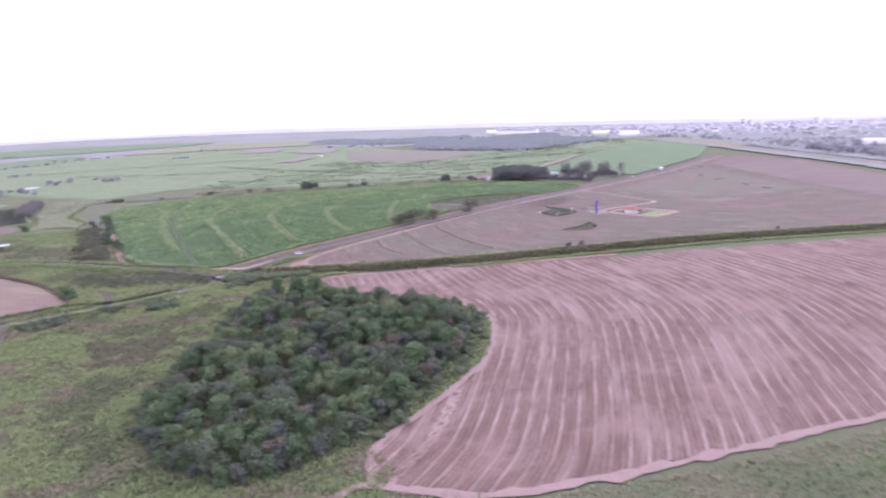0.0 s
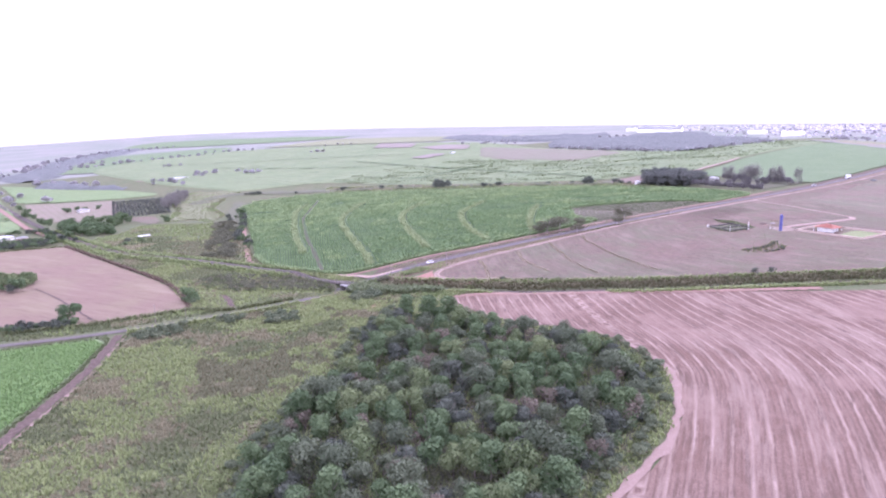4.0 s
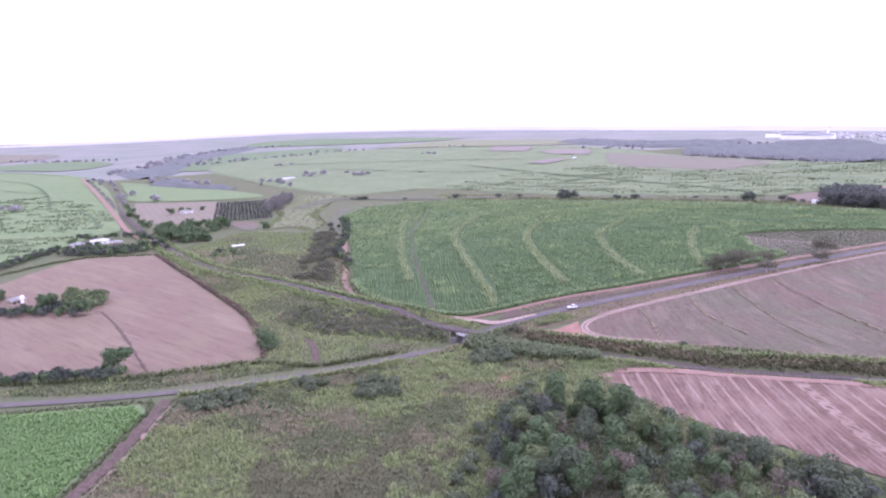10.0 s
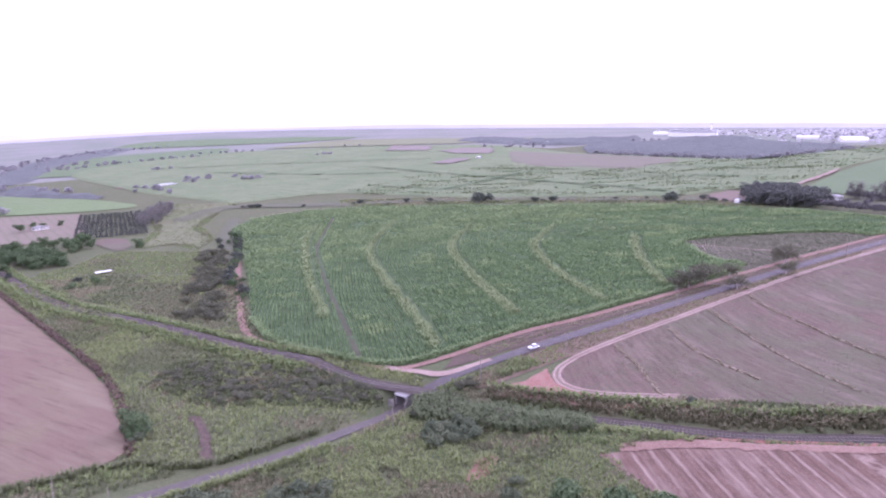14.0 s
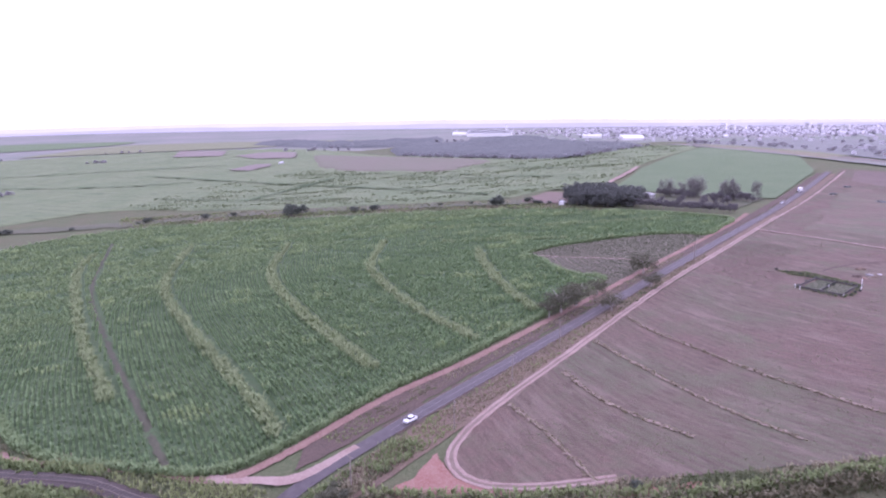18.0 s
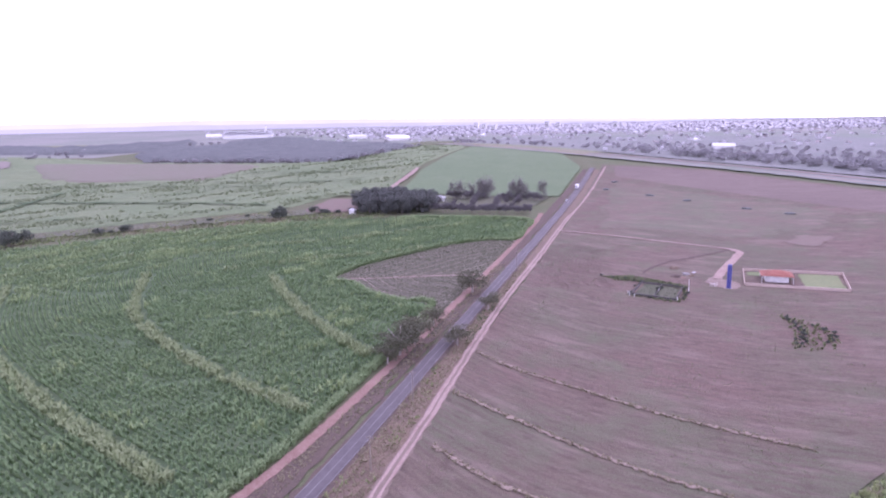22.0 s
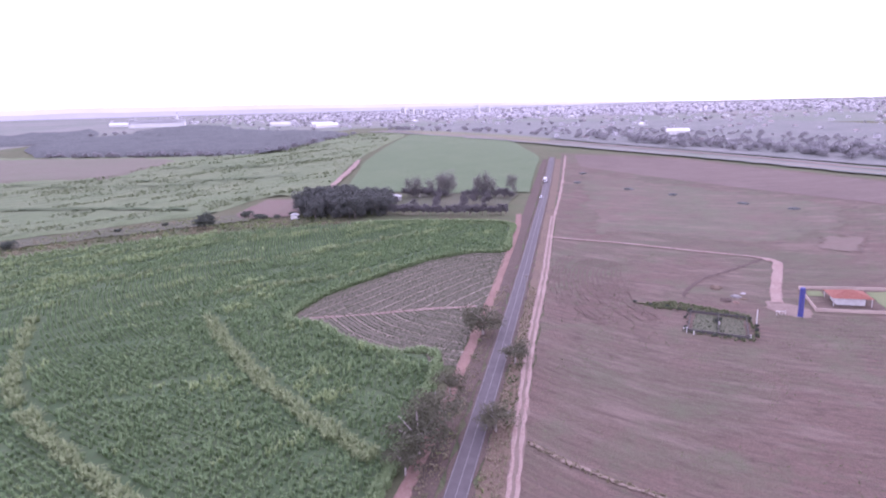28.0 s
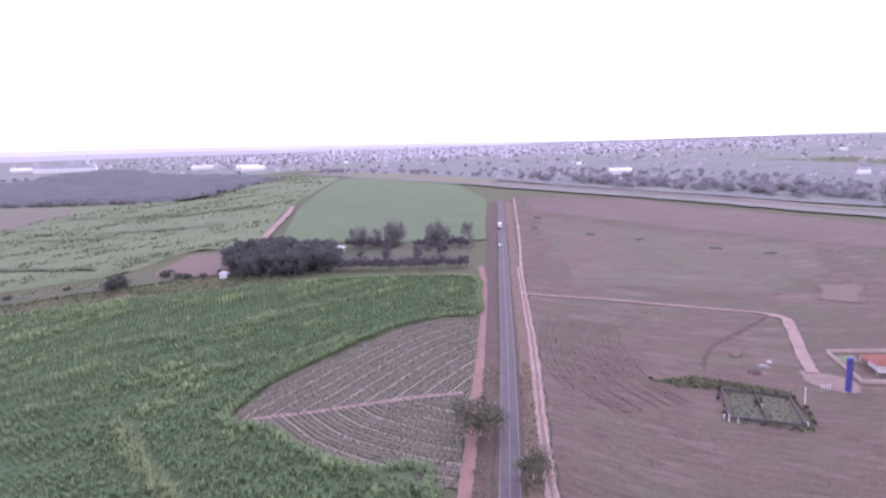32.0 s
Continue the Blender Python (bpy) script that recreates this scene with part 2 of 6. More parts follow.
M = {
    "grass": land("rough_grass", (0.088, 0.11, 0.054), (0.112, 0.112, 0.064), (0.135, 0.14, 0.078), 22, 1.2, 0.9),
    "pasture": land("mown_pasture", (0.162, 0.112, 0.091), (0.124, 0.122, 0.079), (0.108, 0.08, 0.064), 48, 0.75, 1.0, streak=((0.092, 0.07, 0.057), (0.195, 0.15, 0.122)), rows2=3.1, d2=(0.118, 0.088, 0.071), wobble=0.35, run=6.0, blotch=((0.118, 0.12, 0.076), 18.0)),
    "plough": land("ploughed_soil", (0.16, 0.101, 0.079), (0.2, 0.136, 0.111), (0.115, 0.074, 0.058), 24, 0.6, 1.0, rows=4.4, d=(0.315, 0.238, 0.2), wobble=0.18, sharp=0.3, streak=((0.098, 0.064, 0.05), (0.262, 0.195, 0.163)), rows2=1.47, d2=(0.112, 0.07, 0.055), run=9.0, blotch=((0.225, 0.155, 0.128), 30.0)),
    "stubble": land("stubble", (0.17, 0.116, 0.09), (0.178, 0.142, 0.092), (0.192, 0.142, 0.108), 30, 0.9, 0.7, streak=((0.13, 0.091, 0.07), (0.215, 0.17, 0.124))),
    "brown": land("bare_brown_field", (0.15, 0.116, 0.098), (0.17, 0.132, 0.112), (0.132, 0.102, 0.087), 50, 1.5, 0.6, streak=((0.12, 0.092, 0.078), (0.19, 0.15, 0.128)), soft=5.0),
    "field_far": land("far_brown_field", (0.162, 0.148, 0.112), (0.152, 0.152, 0.105), (0.18, 0.16, 0.125), 60, 5.0, 0.3),
    "red": land("red_earth", (0.23, 0.105, 0.08), (0.26, 0.145, 0.115), (0.31, 0.205, 0.175), 5, 0.6, 0.6, soft=5.0),
    "track": land("dusty_track", (0.30, 0.222, 0.19), (0.245, 0.165, 0.138), (0.36, 0.285, 0.245), 7, 0.6, 0.5),
    "red_track": land("red_dusty_track", (0.235, 0.148, 0.118), (0.195, 0.118, 0.094), (0.285, 0.202, 0.168), 6, 0.6, 0.5),
    "mud": land("muddy_track", (0.094, 0.068, 0.055), (0.075, 0.055, 0.046), (0.155, 0.117, 0.096), 4, 0.9, 0.7),
    "cane_soil": land("cane_ground", (0.072, 0.12, 0.054), (0.086, 0.132, 0.062), (0.092, 0.112, 0.06), 25, 1.4, 0.8),
    "cane_far": land("far_cane", (0.158, 0.20, 0.105), (0.195, 0.226, 0.126), (0.13, 0.165, 0.09), 45, 2.0, 1.0, rows=13.0, d=(0.118, 0.15, 0.084), wobble=0.9, sharp=0.25),
    "green": land("smooth_green_crop", (0.122, 0.168, 0.088), (0.136, 0.182, 0.096), (0.108, 0.15, 0.078), 40, 1.6, 1.0, blotch=((0.145, 0.186, 0.102), 60.0)),
    "west_cane": land("western_cane", (0.155, 0.215, 0.098), (0.18, 0.232, 0.112), (0.125, 0.17, 0.08), 40, 2.2, 1.0, rows=16.0, d=(0.12, 0.165, 0.078), wobble=0.7, sharp=0.25),
    "town": land("town_ground", (0.235, 0.228, 0.225), (0.275, 0.262, 0.262), (0.2, 0.2, 0.19), 60, 9.0, 0.3),
    "lot": land("brown_rowed_lot", (0.19, 0.155, 0.12), (0.165, 0.15, 0.105), (0.215, 0.175, 0.145), 20, 1.5, 0.6, rows=7.0, d=(0.14, 0.14, 0.09), wobble=0.1, sharp=0.3),
    "corn": land("young_green_crop", (0.15, 0.21, 0.095), (0.17, 0.235, 0.11), (0.14, 0.18, 0.09), 12, 1.2, 0.9),
    "straw": land("pale_grassland", (0.175, 0.19, 0.108), (0.165, 0.18, 0.1), (0.205, 0.205, 0.13), 40, 2.2, 0.6),
    "new": land("newly_planted_soil", (0.155, 0.136, 0.106), (0.168, 0.145, 0.114), (0.135, 0.128, 0.094), 20, 0.8, 0.6, rows=6.1, d=(0.34, 0.285, 0.232), wobble=0.06, sharp=0.38, patch=(0.05, 0.4)),
    # far land, paled and greyed in its colour to imitate haze
    "far": land("hazed_farmland", (0.155, 0.178, 0.14), (0.225, 0.21, 0.195), (0.18, 0.19, 0.165), 190, 26.0, 0.2),
    # far woods: dark green washed to grey, haze laid into the colour
    "far_wood": land("hazed_plantation", (0.132, 0.142, 0.135), (0.158, 0.165, 0.158), (0.112, 0.121, 0.116), 22, 4.0, 1.6),
    "verge": land("dry_verge", (0.155, 0.116, 0.084), (0.135, 0.10, 0.08), (0.205, 0.155, 0.108), 9, 0.8, 0.8),
    "straw_bank": land("straw_bank", (0.245, 0.192, 0.15), (0.2, 0.15, 0.122), (0.3, 0.245, 0.192), 4, 0.5, 0.6),
    "creek": land("creek_band", (0.11, 0.12, 0.075), (0.138, 0.134, 0.09), (0.095, 0.102, 0.068), 14, 1.6, 0.9),
    "path": land("bare_path", (0.215, 0.148, 0.124), (0.245, 0.175, 0.148), (0.275, 0.205, 0.178), 7, 0.7, 0.5),
    "upper": land("upper_pasture", (0.164, 0.12, 0.096), (0.134, 0.134, 0.088), (0.12, 0.095, 0.075), 45, 0.9, 0.9, streak=((0.105, 0.084, 0.068), (0.195, 0.153, 0.124)), soft=20.0, run=7.0, blotch=((0.13, 0.135, 0.086), 20.0)),
    "litter": land("leaf_litter", (0.07, 0.072, 0.05), (0.09, 0.085, 0.06), (0.11, 0.115, 0.07), 9, 0.8, 0.8),
    "lawn": land("lawn", (0.17, 0.20, 0.10), (0.20, 0.215, 0.11), (0.15, 0.18, 0.09), 6, 0.8, 0.4),
    "orange": land("bare_orange_field", (0.172, 0.122, 0.102), (0.16, 0.132, 0.102), (0.19, 0.142, 0.12), 16, 2.0, 0.5, rows=5.0, d=(0.15, 0.135, 0.10), wobble=0.3, soft=5.0),
    "white": solid("whitewash", (0.80, 0.79, 0.76), (0.62, 0.60, 0.57), 1.5),
    # narrow pale range: haze over the town painted into its walls
    "town_mix": leafy("hazed_town_walls", (0.31, 0.295, 0.30), (0.49, 0.47, 0.48), 60.0, 0.0),
    "roof_red": solid("clay_tile_roof", (0.42, 0.16, 0.11), (0.50, 0.23, 0.17), 0.8),
    "roof_grey": solid("fibre_cement_roof", (0.46, 0.45, 0.45), (0.34, 0.33, 0.33), 1.2),
    "roof_white": solid("bright_metal_roof", (0.78, 0.78, 0.78), (0.66, 0.66, 0.66), 2.0, 0.5),
    "wall_tan": solid("tan_render", (0.50, 0.40, 0.33), (0.42, 0.33, 0.27), 1.5),
    "dark": solid("dark_opening", (0.03, 0.03, 0.035), (0.05, 0.05, 0.05), 1.0, 0.4),
    "blue": solid("blue_tank_paint", (0.05, 0.055, 0.22), (0.075, 0.08, 0.28), 1.0, 0.5),
    "wood": solid("grey_wood", (0.22, 0.19, 0.16), (0.30, 0.26, 0.22), 0.3),
    "old_wood": solid("weathered_dark_wood", (0.075, 0.068, 0.062), (0.12, 0.108, 0.098), 0.4),
    "car": solid("white_car_paint", (0.80, 0.80, 0.80), (0.74, 0.74, 0.74), 1.0, 0.25, 0.0, 0.0),
    "rubber": solid("rubber", (0.02, 0.02, 0.02), (0.03, 0.03, 0.03), 0.2),
    "lamp": solid("lamp_glass", (0.85, 0.85, 0.8), (0.8, 0.8, 0.75), 0.2, 0.1),
    "asphalt": solid("asphalt", (0.078, 0.066, 0.067), (0.105, 0.09, 0.09), 2.5, 0.9, 0.0, 0.1),
    "old_asphalt": solid("worn_asphalt", (0.078, 0.066, 0.06), (0.108, 0.09, 0.081), 2.0, 0.85, 0.0, 0.15),
    "paint": solid("road_paint", (0.24, 0.225, 0.22), (0.15, 0.14, 0.14), 0.8),
    "ballast": land("rail_ballast", (0.06, 0.051, 0.047), (0.08, 0.066, 0.06), (0.105, 0.084, 0.074), 5, 0.5, 0.6),
    "steel": solid("rail_steel", (0.20, 0.15, 0.12), (0.30, 0.25, 0.22), 0.4, 0.5, 0.8),
    "concrete": solid("concrete", (0.26, 0.24, 0.225), (0.18, 0.168, 0.158), 0.8),
    "leaf": leafy("forest_leaf", (0.065, 0.106, 0.05), (0.135, 0.184, 0.086)),
    "leaf_dark": leafy("grove_leaf", (0.07, 0.083, 0.066), (0.115, 0.13, 0.097)),
    "leaf_dry": leafy("dry_leaf", (0.135, 0.115, 0.085), (0.20, 0.17, 0.13)),
    # haze painted in: leaves of the town's trees greyed and paled
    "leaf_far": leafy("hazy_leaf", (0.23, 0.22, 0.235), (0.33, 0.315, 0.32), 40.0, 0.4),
    "leaf_bright": leafy("bright_forest_leaf", (0.1, 0.14, 0.062), (0.182, 0.218, 0.102)),
    "leaf_grey": leafy("grey_green_leaf", (0.078, 0.1, 0.06), (0.132, 0.155, 0.094)),
    # belt and distant trees lightened towards grey to stand in for haze
    "leaf_belt": leafy("belt_leaf_hazed", (0.27, 0.262, 0.27), (0.37, 0.358, 0.355), 30.0, 0.3),
    "leaf_road": leafy("roadside_leaf", (0.09, 0.095, 0.06), (0.165, 0.16, 0.105), 6.0, 0.3),
    "leaf_brush": leafy("brush_leaf", (0.112, 0.118, 0.078), (0.18, 0.182, 0.118), 5.0, 0.3),
    "leaf_shrub": leafy("shrub_leaf", (0.10, 0.13, 0.08), (0.18, 0.205, 0.12), 4.0, 0.3),
    "weed": leafy("weed_leaf", (0.11, 0.14, 0.065), (0.19, 0.205, 0.103), 9.0, 0.3),
    "hay": leafy("dry_grass_blade", (0.195, 0.178, 0.108), (0.31, 0.28, 0.178), 7.0, 0.3),
    "lush": leafy("lush_grass_blade", (0.152, 0.21, 0.085), (0.285, 0.32, 0.14), 8.0, 0.3),
    "cane": leafy("cane_leaf", (0.158, 0.246, 0.112), (0.29, 0.37, 0.178), 7.0, 0.3),
    "cane_pale": leafy("cane_leaf_pale", (0.222, 0.285, 0.132), (0.36, 0.405, 0.212), 6.0, 0.3),
    "corn_leaf": leafy("crop_leaf", (0.14, 0.245, 0.085), (0.235, 0.345, 0.13), 8.0, 0.3),
    "cane_deep": leafy("cane_leaf_deep", (0.126, 0.2, 0.091), (0.22, 0.298, 0.14), 7.0, 0.3),
    "cane_light": leafy("cane_leaf_light", (0.2, 0.292, 0.125), (0.33, 0.41, 0.192), 7.0, 0.3),
    # gum leaves lightened, haze put into the colour
    "leaf_gum": leafy("gum_leaf_hazed", (0.155, 0.15, 0.135), (0.235, 0.225, 0.2), 5.0, 0.35),
    # far cane leaves, greyed in both tones as haze would do
    "cane_hazy": leafy("far_cane_leaf", (0.16, 0.205, 0.11), (0.24, 0.28, 0.158), 20.0, 0.3),
    "cane_hazy_deep": leafy("far_cane_leaf_deep", (0.13, 0.172, 0.095), (0.205, 0.248, 0.138), 20.0, 0.3),
    # mango and screen leaves lifted towards purple grey, imitating haze
    "leaf_grove": leafy("mango_leaf_hazed", (0.092, 0.1, 0.09), (0.14, 0.148, 0.128), 5.0, 0.25),
    "leaf_screen": leafy("screen_leaf_hazed", (0.13, 0.122, 0.122), (0.19, 0.178, 0.172), 5.0, 0.25),
    "bare_far": land("far_bare_soil", (0.2, 0.168, 0.148), (0.182, 0.158, 0.135), (0.22, 0.19, 0.168), 40, 8.0, 0.3, soft=9.0),
    "olive": leafy("olive_weed_leaf", (0.128, 0.128, 0.07), (0.2, 0.19, 0.112), 7.0, 0.25),
    "furrow": land("turned_soil", (0.11, 0.08, 0.065), (0.132, 0.096, 0.078), (0.155, 0.114, 0.092), 4, 0.5, 0.6),
    "reed": leafy("tall_reed_leaf", (0.105, 0.14, 0.07), (0.185, 0.215, 0.112), 5.0, 0.3),
    "red_bank": land("red_bank_earth", (0.22, 0.098, 0.074), (0.25, 0.128, 0.1), (0.285, 0.17, 0.142), 5, 0.5, 0.7),
    "meadow_far": land("dull_meadow", (0.142, 0.158, 0.085), (0.158, 0.162, 0.092), (0.172, 0.18, 0.108), 30, 2.0, 0.6, soft=14.0),
    "dust": land("dusty_grass_strip", (0.185, 0.14, 0.114), (0.155, 0.122, 0.092), (0.22, 0.172, 0.142), 5, 0.6, 0.5),
    "town_edge": land("gardens_and_lots", (0.175, 0.182, 0.165), (0.215, 0.21, 0.198), (0.15, 0.158, 0.145), 40, 6.0, 0.4, blotch=((0.14, 0.15, 0.138), 45.0)),
    "rust": leafy("rusty_weed_leaf", (0.115, 0.078, 0.062), (0.185, 0.135, 0.102), 6.0, 0.2),
    "planted": leafy("young_cane_leaf", (0.105, 0.125, 0.074), (0.17, 0.19, 0.108), 6.0, 0.2),
    "verge_dark": land("dark_verge", (0.105, 0.078, 0.064), (0.088, 0.07, 0.056), (0.142, 0.105, 0.083), 6, 0.6, 0.9),
    "straw_yard": land("pale_bare_yard", (0.225, 0.17, 0.14), (0.18, 0.132, 0.112), (0.28, 0.225, 0.185), 5, 0.6, 0.6, soft=5.0),
    # town walls and clay roofs dulled in colour in place of haze
    "house_far": solid("hazed_pale_wall", (0.60, 0.58, 0.59), (0.48, 0.46, 0.47), 3.0),
    "roof_far": solid("hazed_clay_roof", (0.40, 0.31, 0.30), (0.47, 0.39, 0.38), 3.0),
    "bark": solid("bark", (0.16, 0.13, 0.11), (0.26, 0.22, 0.19), 0.3),
    "bark_pale": solid("pale_bark", (0.42, 0.38, 0.34), (0.28, 0.24, 0.21), 0.4),
}


# ---------------------------------------------------------------- builders
def mesh_ob(name, verts, faces, mat, parent=None, smooth=False):
    """One mesh object from arrays of places and of triangles or quads."""
    verts, faces = np.asarray(verts, np.float32), np.asarray(faces, np.int32)
    me = bpy.data.meshes.new(name)
    me.vertices.add(len(verts))
    me.vertices.foreach_set("co", verts.ravel())
    k = faces.shape[1]
    me.loops.add(faces.size)
    me.loops.foreach_set("vertex_index", faces.ravel())
    me.polygons.add(len(faces))
    me.polygons.foreach_set("loop_start", np.arange(0, faces.size, k, dtype=np.int32))
    if smooth:
        me.polygons.foreach_set("use_smooth", np.ones(len(faces), bool))
    me.materials.append(mat)
    me.update(calc_edges=True)
    me.validate()
    ob = new(name, me)
    if parent:
        ob.parent = parent
    return ob


def part(name, bm, mat, parent, label=""):
    """A bmesh as one mesh object under a thing or a part."""
    me = bpy.data.meshes.new(name)
    bm.to_mesh(me)
    bm.free()
    me.materials.append(mat)
    ob = new(name, me)
    ob.parent = parent
    return tagged(ob, label) if label else ob


def box(bm, x, y, z, w, d, h, turn=0.0, bevel=0.0):
    """A box with its foot's middle at x, y, z."""
    m = Matrix.Translation((x, y, z + h / 2)) @ Matrix.Rotation(turn, 4, "Z") @ Matrix.Diagonal((w, d, h, 1))
    got = bmesh.ops.create_cube(bm, size=1, matrix=m)
    if bevel:
        edges = list({e for v in got["verts"] for e in v.link_edges})
        bmesh.ops.bevel(bm, geom=edges, offset=bevel, segments=1, affect="EDGES")
    return bm


def rod(bm, a, b, r0, r1, sides=7):
    """A tapered rod from a to b."""
    a, b = Vector(a), Vector(b)
    turn = (b - a).to_track_quat("Z", "Y").to_matrix().to_4x4()
    m = Matrix.Translation((a + b) / 2) @ turn
    bmesh.ops.create_cone(bm, cap_ends=True, segments=sides, radius1=r0, radius2=r1, depth=(b - a).length, matrix=m)
    return bm


def inside(x, y, poly):
    x, y = np.asarray(x, float), np.asarray(y, float)
    hit = np.zeros(x.shape, bool)
    for (ax, ay), (bx, by) in zip(poly, poly[1:] + poly[:1]):
        if ay != by:
            hit ^= ((ay > y) != (by > y)) & (x < (bx - ax) * (y - ay) / (by - ay) + ax)
    return hit


def sheet(name, outline, mat, up=0.2, step=4.0, row=None, ragged=1.0, relief=0.0, straight=False, fade=0.0):
    """A field laid over the ground inside an outline; row(x, y) gives the distance across its rows."""
    if straight:
        ends = outline + outline[:1]
        rim = np.vstack([np.array(a) + (np.array(b) - np.array(a)) * np.linspace(0, 1, max(2, int(math.dist(a, b) / (step * 1.5))), endpoint=False)[:, None] for a, b in zip(ends[:-1], ends[1:])])
    else:
        rim = bend(outline + outline[:1], step * 1.5)[:-1]
    rng = np.random.default_rng(len(name) * 7 + len(outline))
    rim = rim + rng.normal(0, 0.35 * ragged, rim.shape)
    lo, hi = rim.min(0), rim.max(0)
    gx, gy = np.meshgrid(np.arange(lo[0], hi[0], step), np.arange(lo[1], hi[1], step))
    gx, gy = gx.ravel(), gy.ravel()
    loop = [tuple(p) for p in rim]
    keep = inside(gx, gy, loop) & (away(gx, gy, loop + loop[:1]) > step * 0.5)
    pts = [Vector(p) for p in loop] + [Vector(p) for p in zip(gx[keep], gy[keep])]
    from mathutils import geometry
    vs, _, fs, *_ = geometry.delaunay_2d_cdt(pts, [], [list(range(len(loop)))], 1, 1e-4)
    v = np.array([(p.x, p.y) for p in vs])
    z = height(v[:, 0], v[:, 1]) + up
    if row is not None and relief:
        z = z + relief * np.cos(row(v[:, 0], v[:, 1]) * 2 * np.pi / 5.2)
    ob = mesh_ob(name, np.c_[v, z], np.array([f for f in fs if len(f) == 3]), mat, smooth=True)
    if row is not None:
        at = ob.data.attributes.new("row", "FLOAT", "POINT")
        at.data.foreach_set("value", row(v[:, 0], v[:, 1]).astype(np.float32))
    if fade:
        at = ob.data.attributes.new("fade", "FLOAT", "POINT")
        at.data.foreach_set("value", np.clip(away(v[:, 0], v[:, 1], loop + loop[:1]) / fade, 0, 1).astype(np.float32))
    return tagged(ob, kind="structure")


def ribbon(name, line, width, mat, up=0.3, step=3.0, crown=0.05, ragged=0.0, parent=None, seed=1, shift=0.0, level=False):
    """A road, track or band of the given width along a line."""
    p = bend(line, step)
    t = np.gradient(p, axis=0)
    t /= np.linalg.norm(t, axis=1)[:, None]
    nrm = np.c_[-t[:, 1], t[:, 0]]
    rng = np.random.default_rng(seed)
    cols, n = 5, len(p)
    vs = []
    for k in range(cols):
        s = (k / (cols - 1) - 0.5) * width
        j = rng.normal(0, ragged, n) if k in (0, cols - 1) else 0
        q = p + nrm * (s + shift + j)[:, None] if ragged and k in (0, cols - 1) else p + nrm * (s + shift)
        z = height(p[:, 0] + nrm[:, 0] * shift, p[:, 1] + nrm[:, 1] * shift, level) * 0.5 + height(q[:, 0], q[:, 1], level) * 0.5
        vs.append(np.c_[q, z + up + crown * (1 - abs(2 * k / (cols - 1) - 1))])
    v = np.stack(vs, 1).reshape(-1, 3)
    i = np.arange(n - 1)[:, None] * cols + np.arange(cols - 1)[None]
    i = i.ravel()
    ob = mesh_ob(name, v, np.c_[i, i + cols, i + cols + 1, i + 1][:, ::-1], mat, parent, smooth=True)
    return ob if parent else tagged(ob, kind="structure")


def blades(places, tall, wide, count, rng, spread=0.5, droop=0.35, bow=1.0):
    """Bent leaf blades in tufts: two quads to a blade."""
    n = len(places)
    base = np.repeat(places, count, 0)
    k = n * count
    ang = rng.uniform(0, 2 * np.pi, k)
    h = np.repeat(tall, count) * rng.uniform(0.6, 1.1, k)
    out = np.c_[np.cos(ang), np.sin(ang)]
    lean = h * rng.uniform(0.15, 0.55, k) * bow
    side = np.c_[-out[:, 1], out[:, 0]] * (np.repeat(wide, count) * 0.5)[:, None]
    foot = base[:, :2] + out * spread * rng.uniform(0, 1, k)[:, None]
    mid = foot + out * (lean * 0.45)[:, None]
    tip = foot + out * lean[:, None] * 1.25
    z = base[:, 2]
    v = np.stack([np.c_[foot - side, z], np.c_[foot + side, z], np.c_[mid + side * 1.2, z + h * 0.75], np.c_[mid - side * 1.2, z + h * 0.75],
                  np.c_[tip, z + h * (1 - droop * rng.uniform(0, 1, k))]], 1).reshape(-1, 3)
    i = np.arange(k)[:, None] * 5
    f = np.concatenate([i + [0, 1, 2], i + [0, 2, 3], i + [3, 2, 4]], 1).reshape(-1, 3)
    return v, f


def tufts(name, xy, mat, tall, wide, count, seed, label, category, spread=0.5, up=0.0, vary=0.3, bow=1.0):
    rng = np.random.default_rng(seed)
    xy = np.asarray(xy, float)
    z = height(xy[:, 0], xy[:, 1]) + up
    t = tall * rng.uniform(1 - vary, 1 + vary, len(xy))
    v, f = blades(np.c_[xy, z], t, np.full(len(xy), wide), count, rng, spread, bow=bow)
    return tagged(mesh_ob(name, v, f, mat), label, category, kind="stuff")


def sown(poly, gap, seed, jitter=0.45):
    """Places about gap apart within an outline."""
    a = np.array(poly)
    rng = np.random.default_rng(seed)
    gx, gy = np.meshgrid(np.arange(a[:, 0].min(), a[:, 0].max(), gap), np.arange(a[:, 1].min(), a[:, 1].max(), gap))
    p = np.c_[gx.ravel(), gy.ravel()] + rng.uniform(-jitter, jitter, (gx.size, 2)) * gap
    return p[inside(p[:, 0], p[:, 1], poly)]


def drift(x, y, size, seed=0.0):
    return np.array([noise.noise(Vector((a / size + seed, b / size - seed, seed))) for a, b in zip(x, y)])


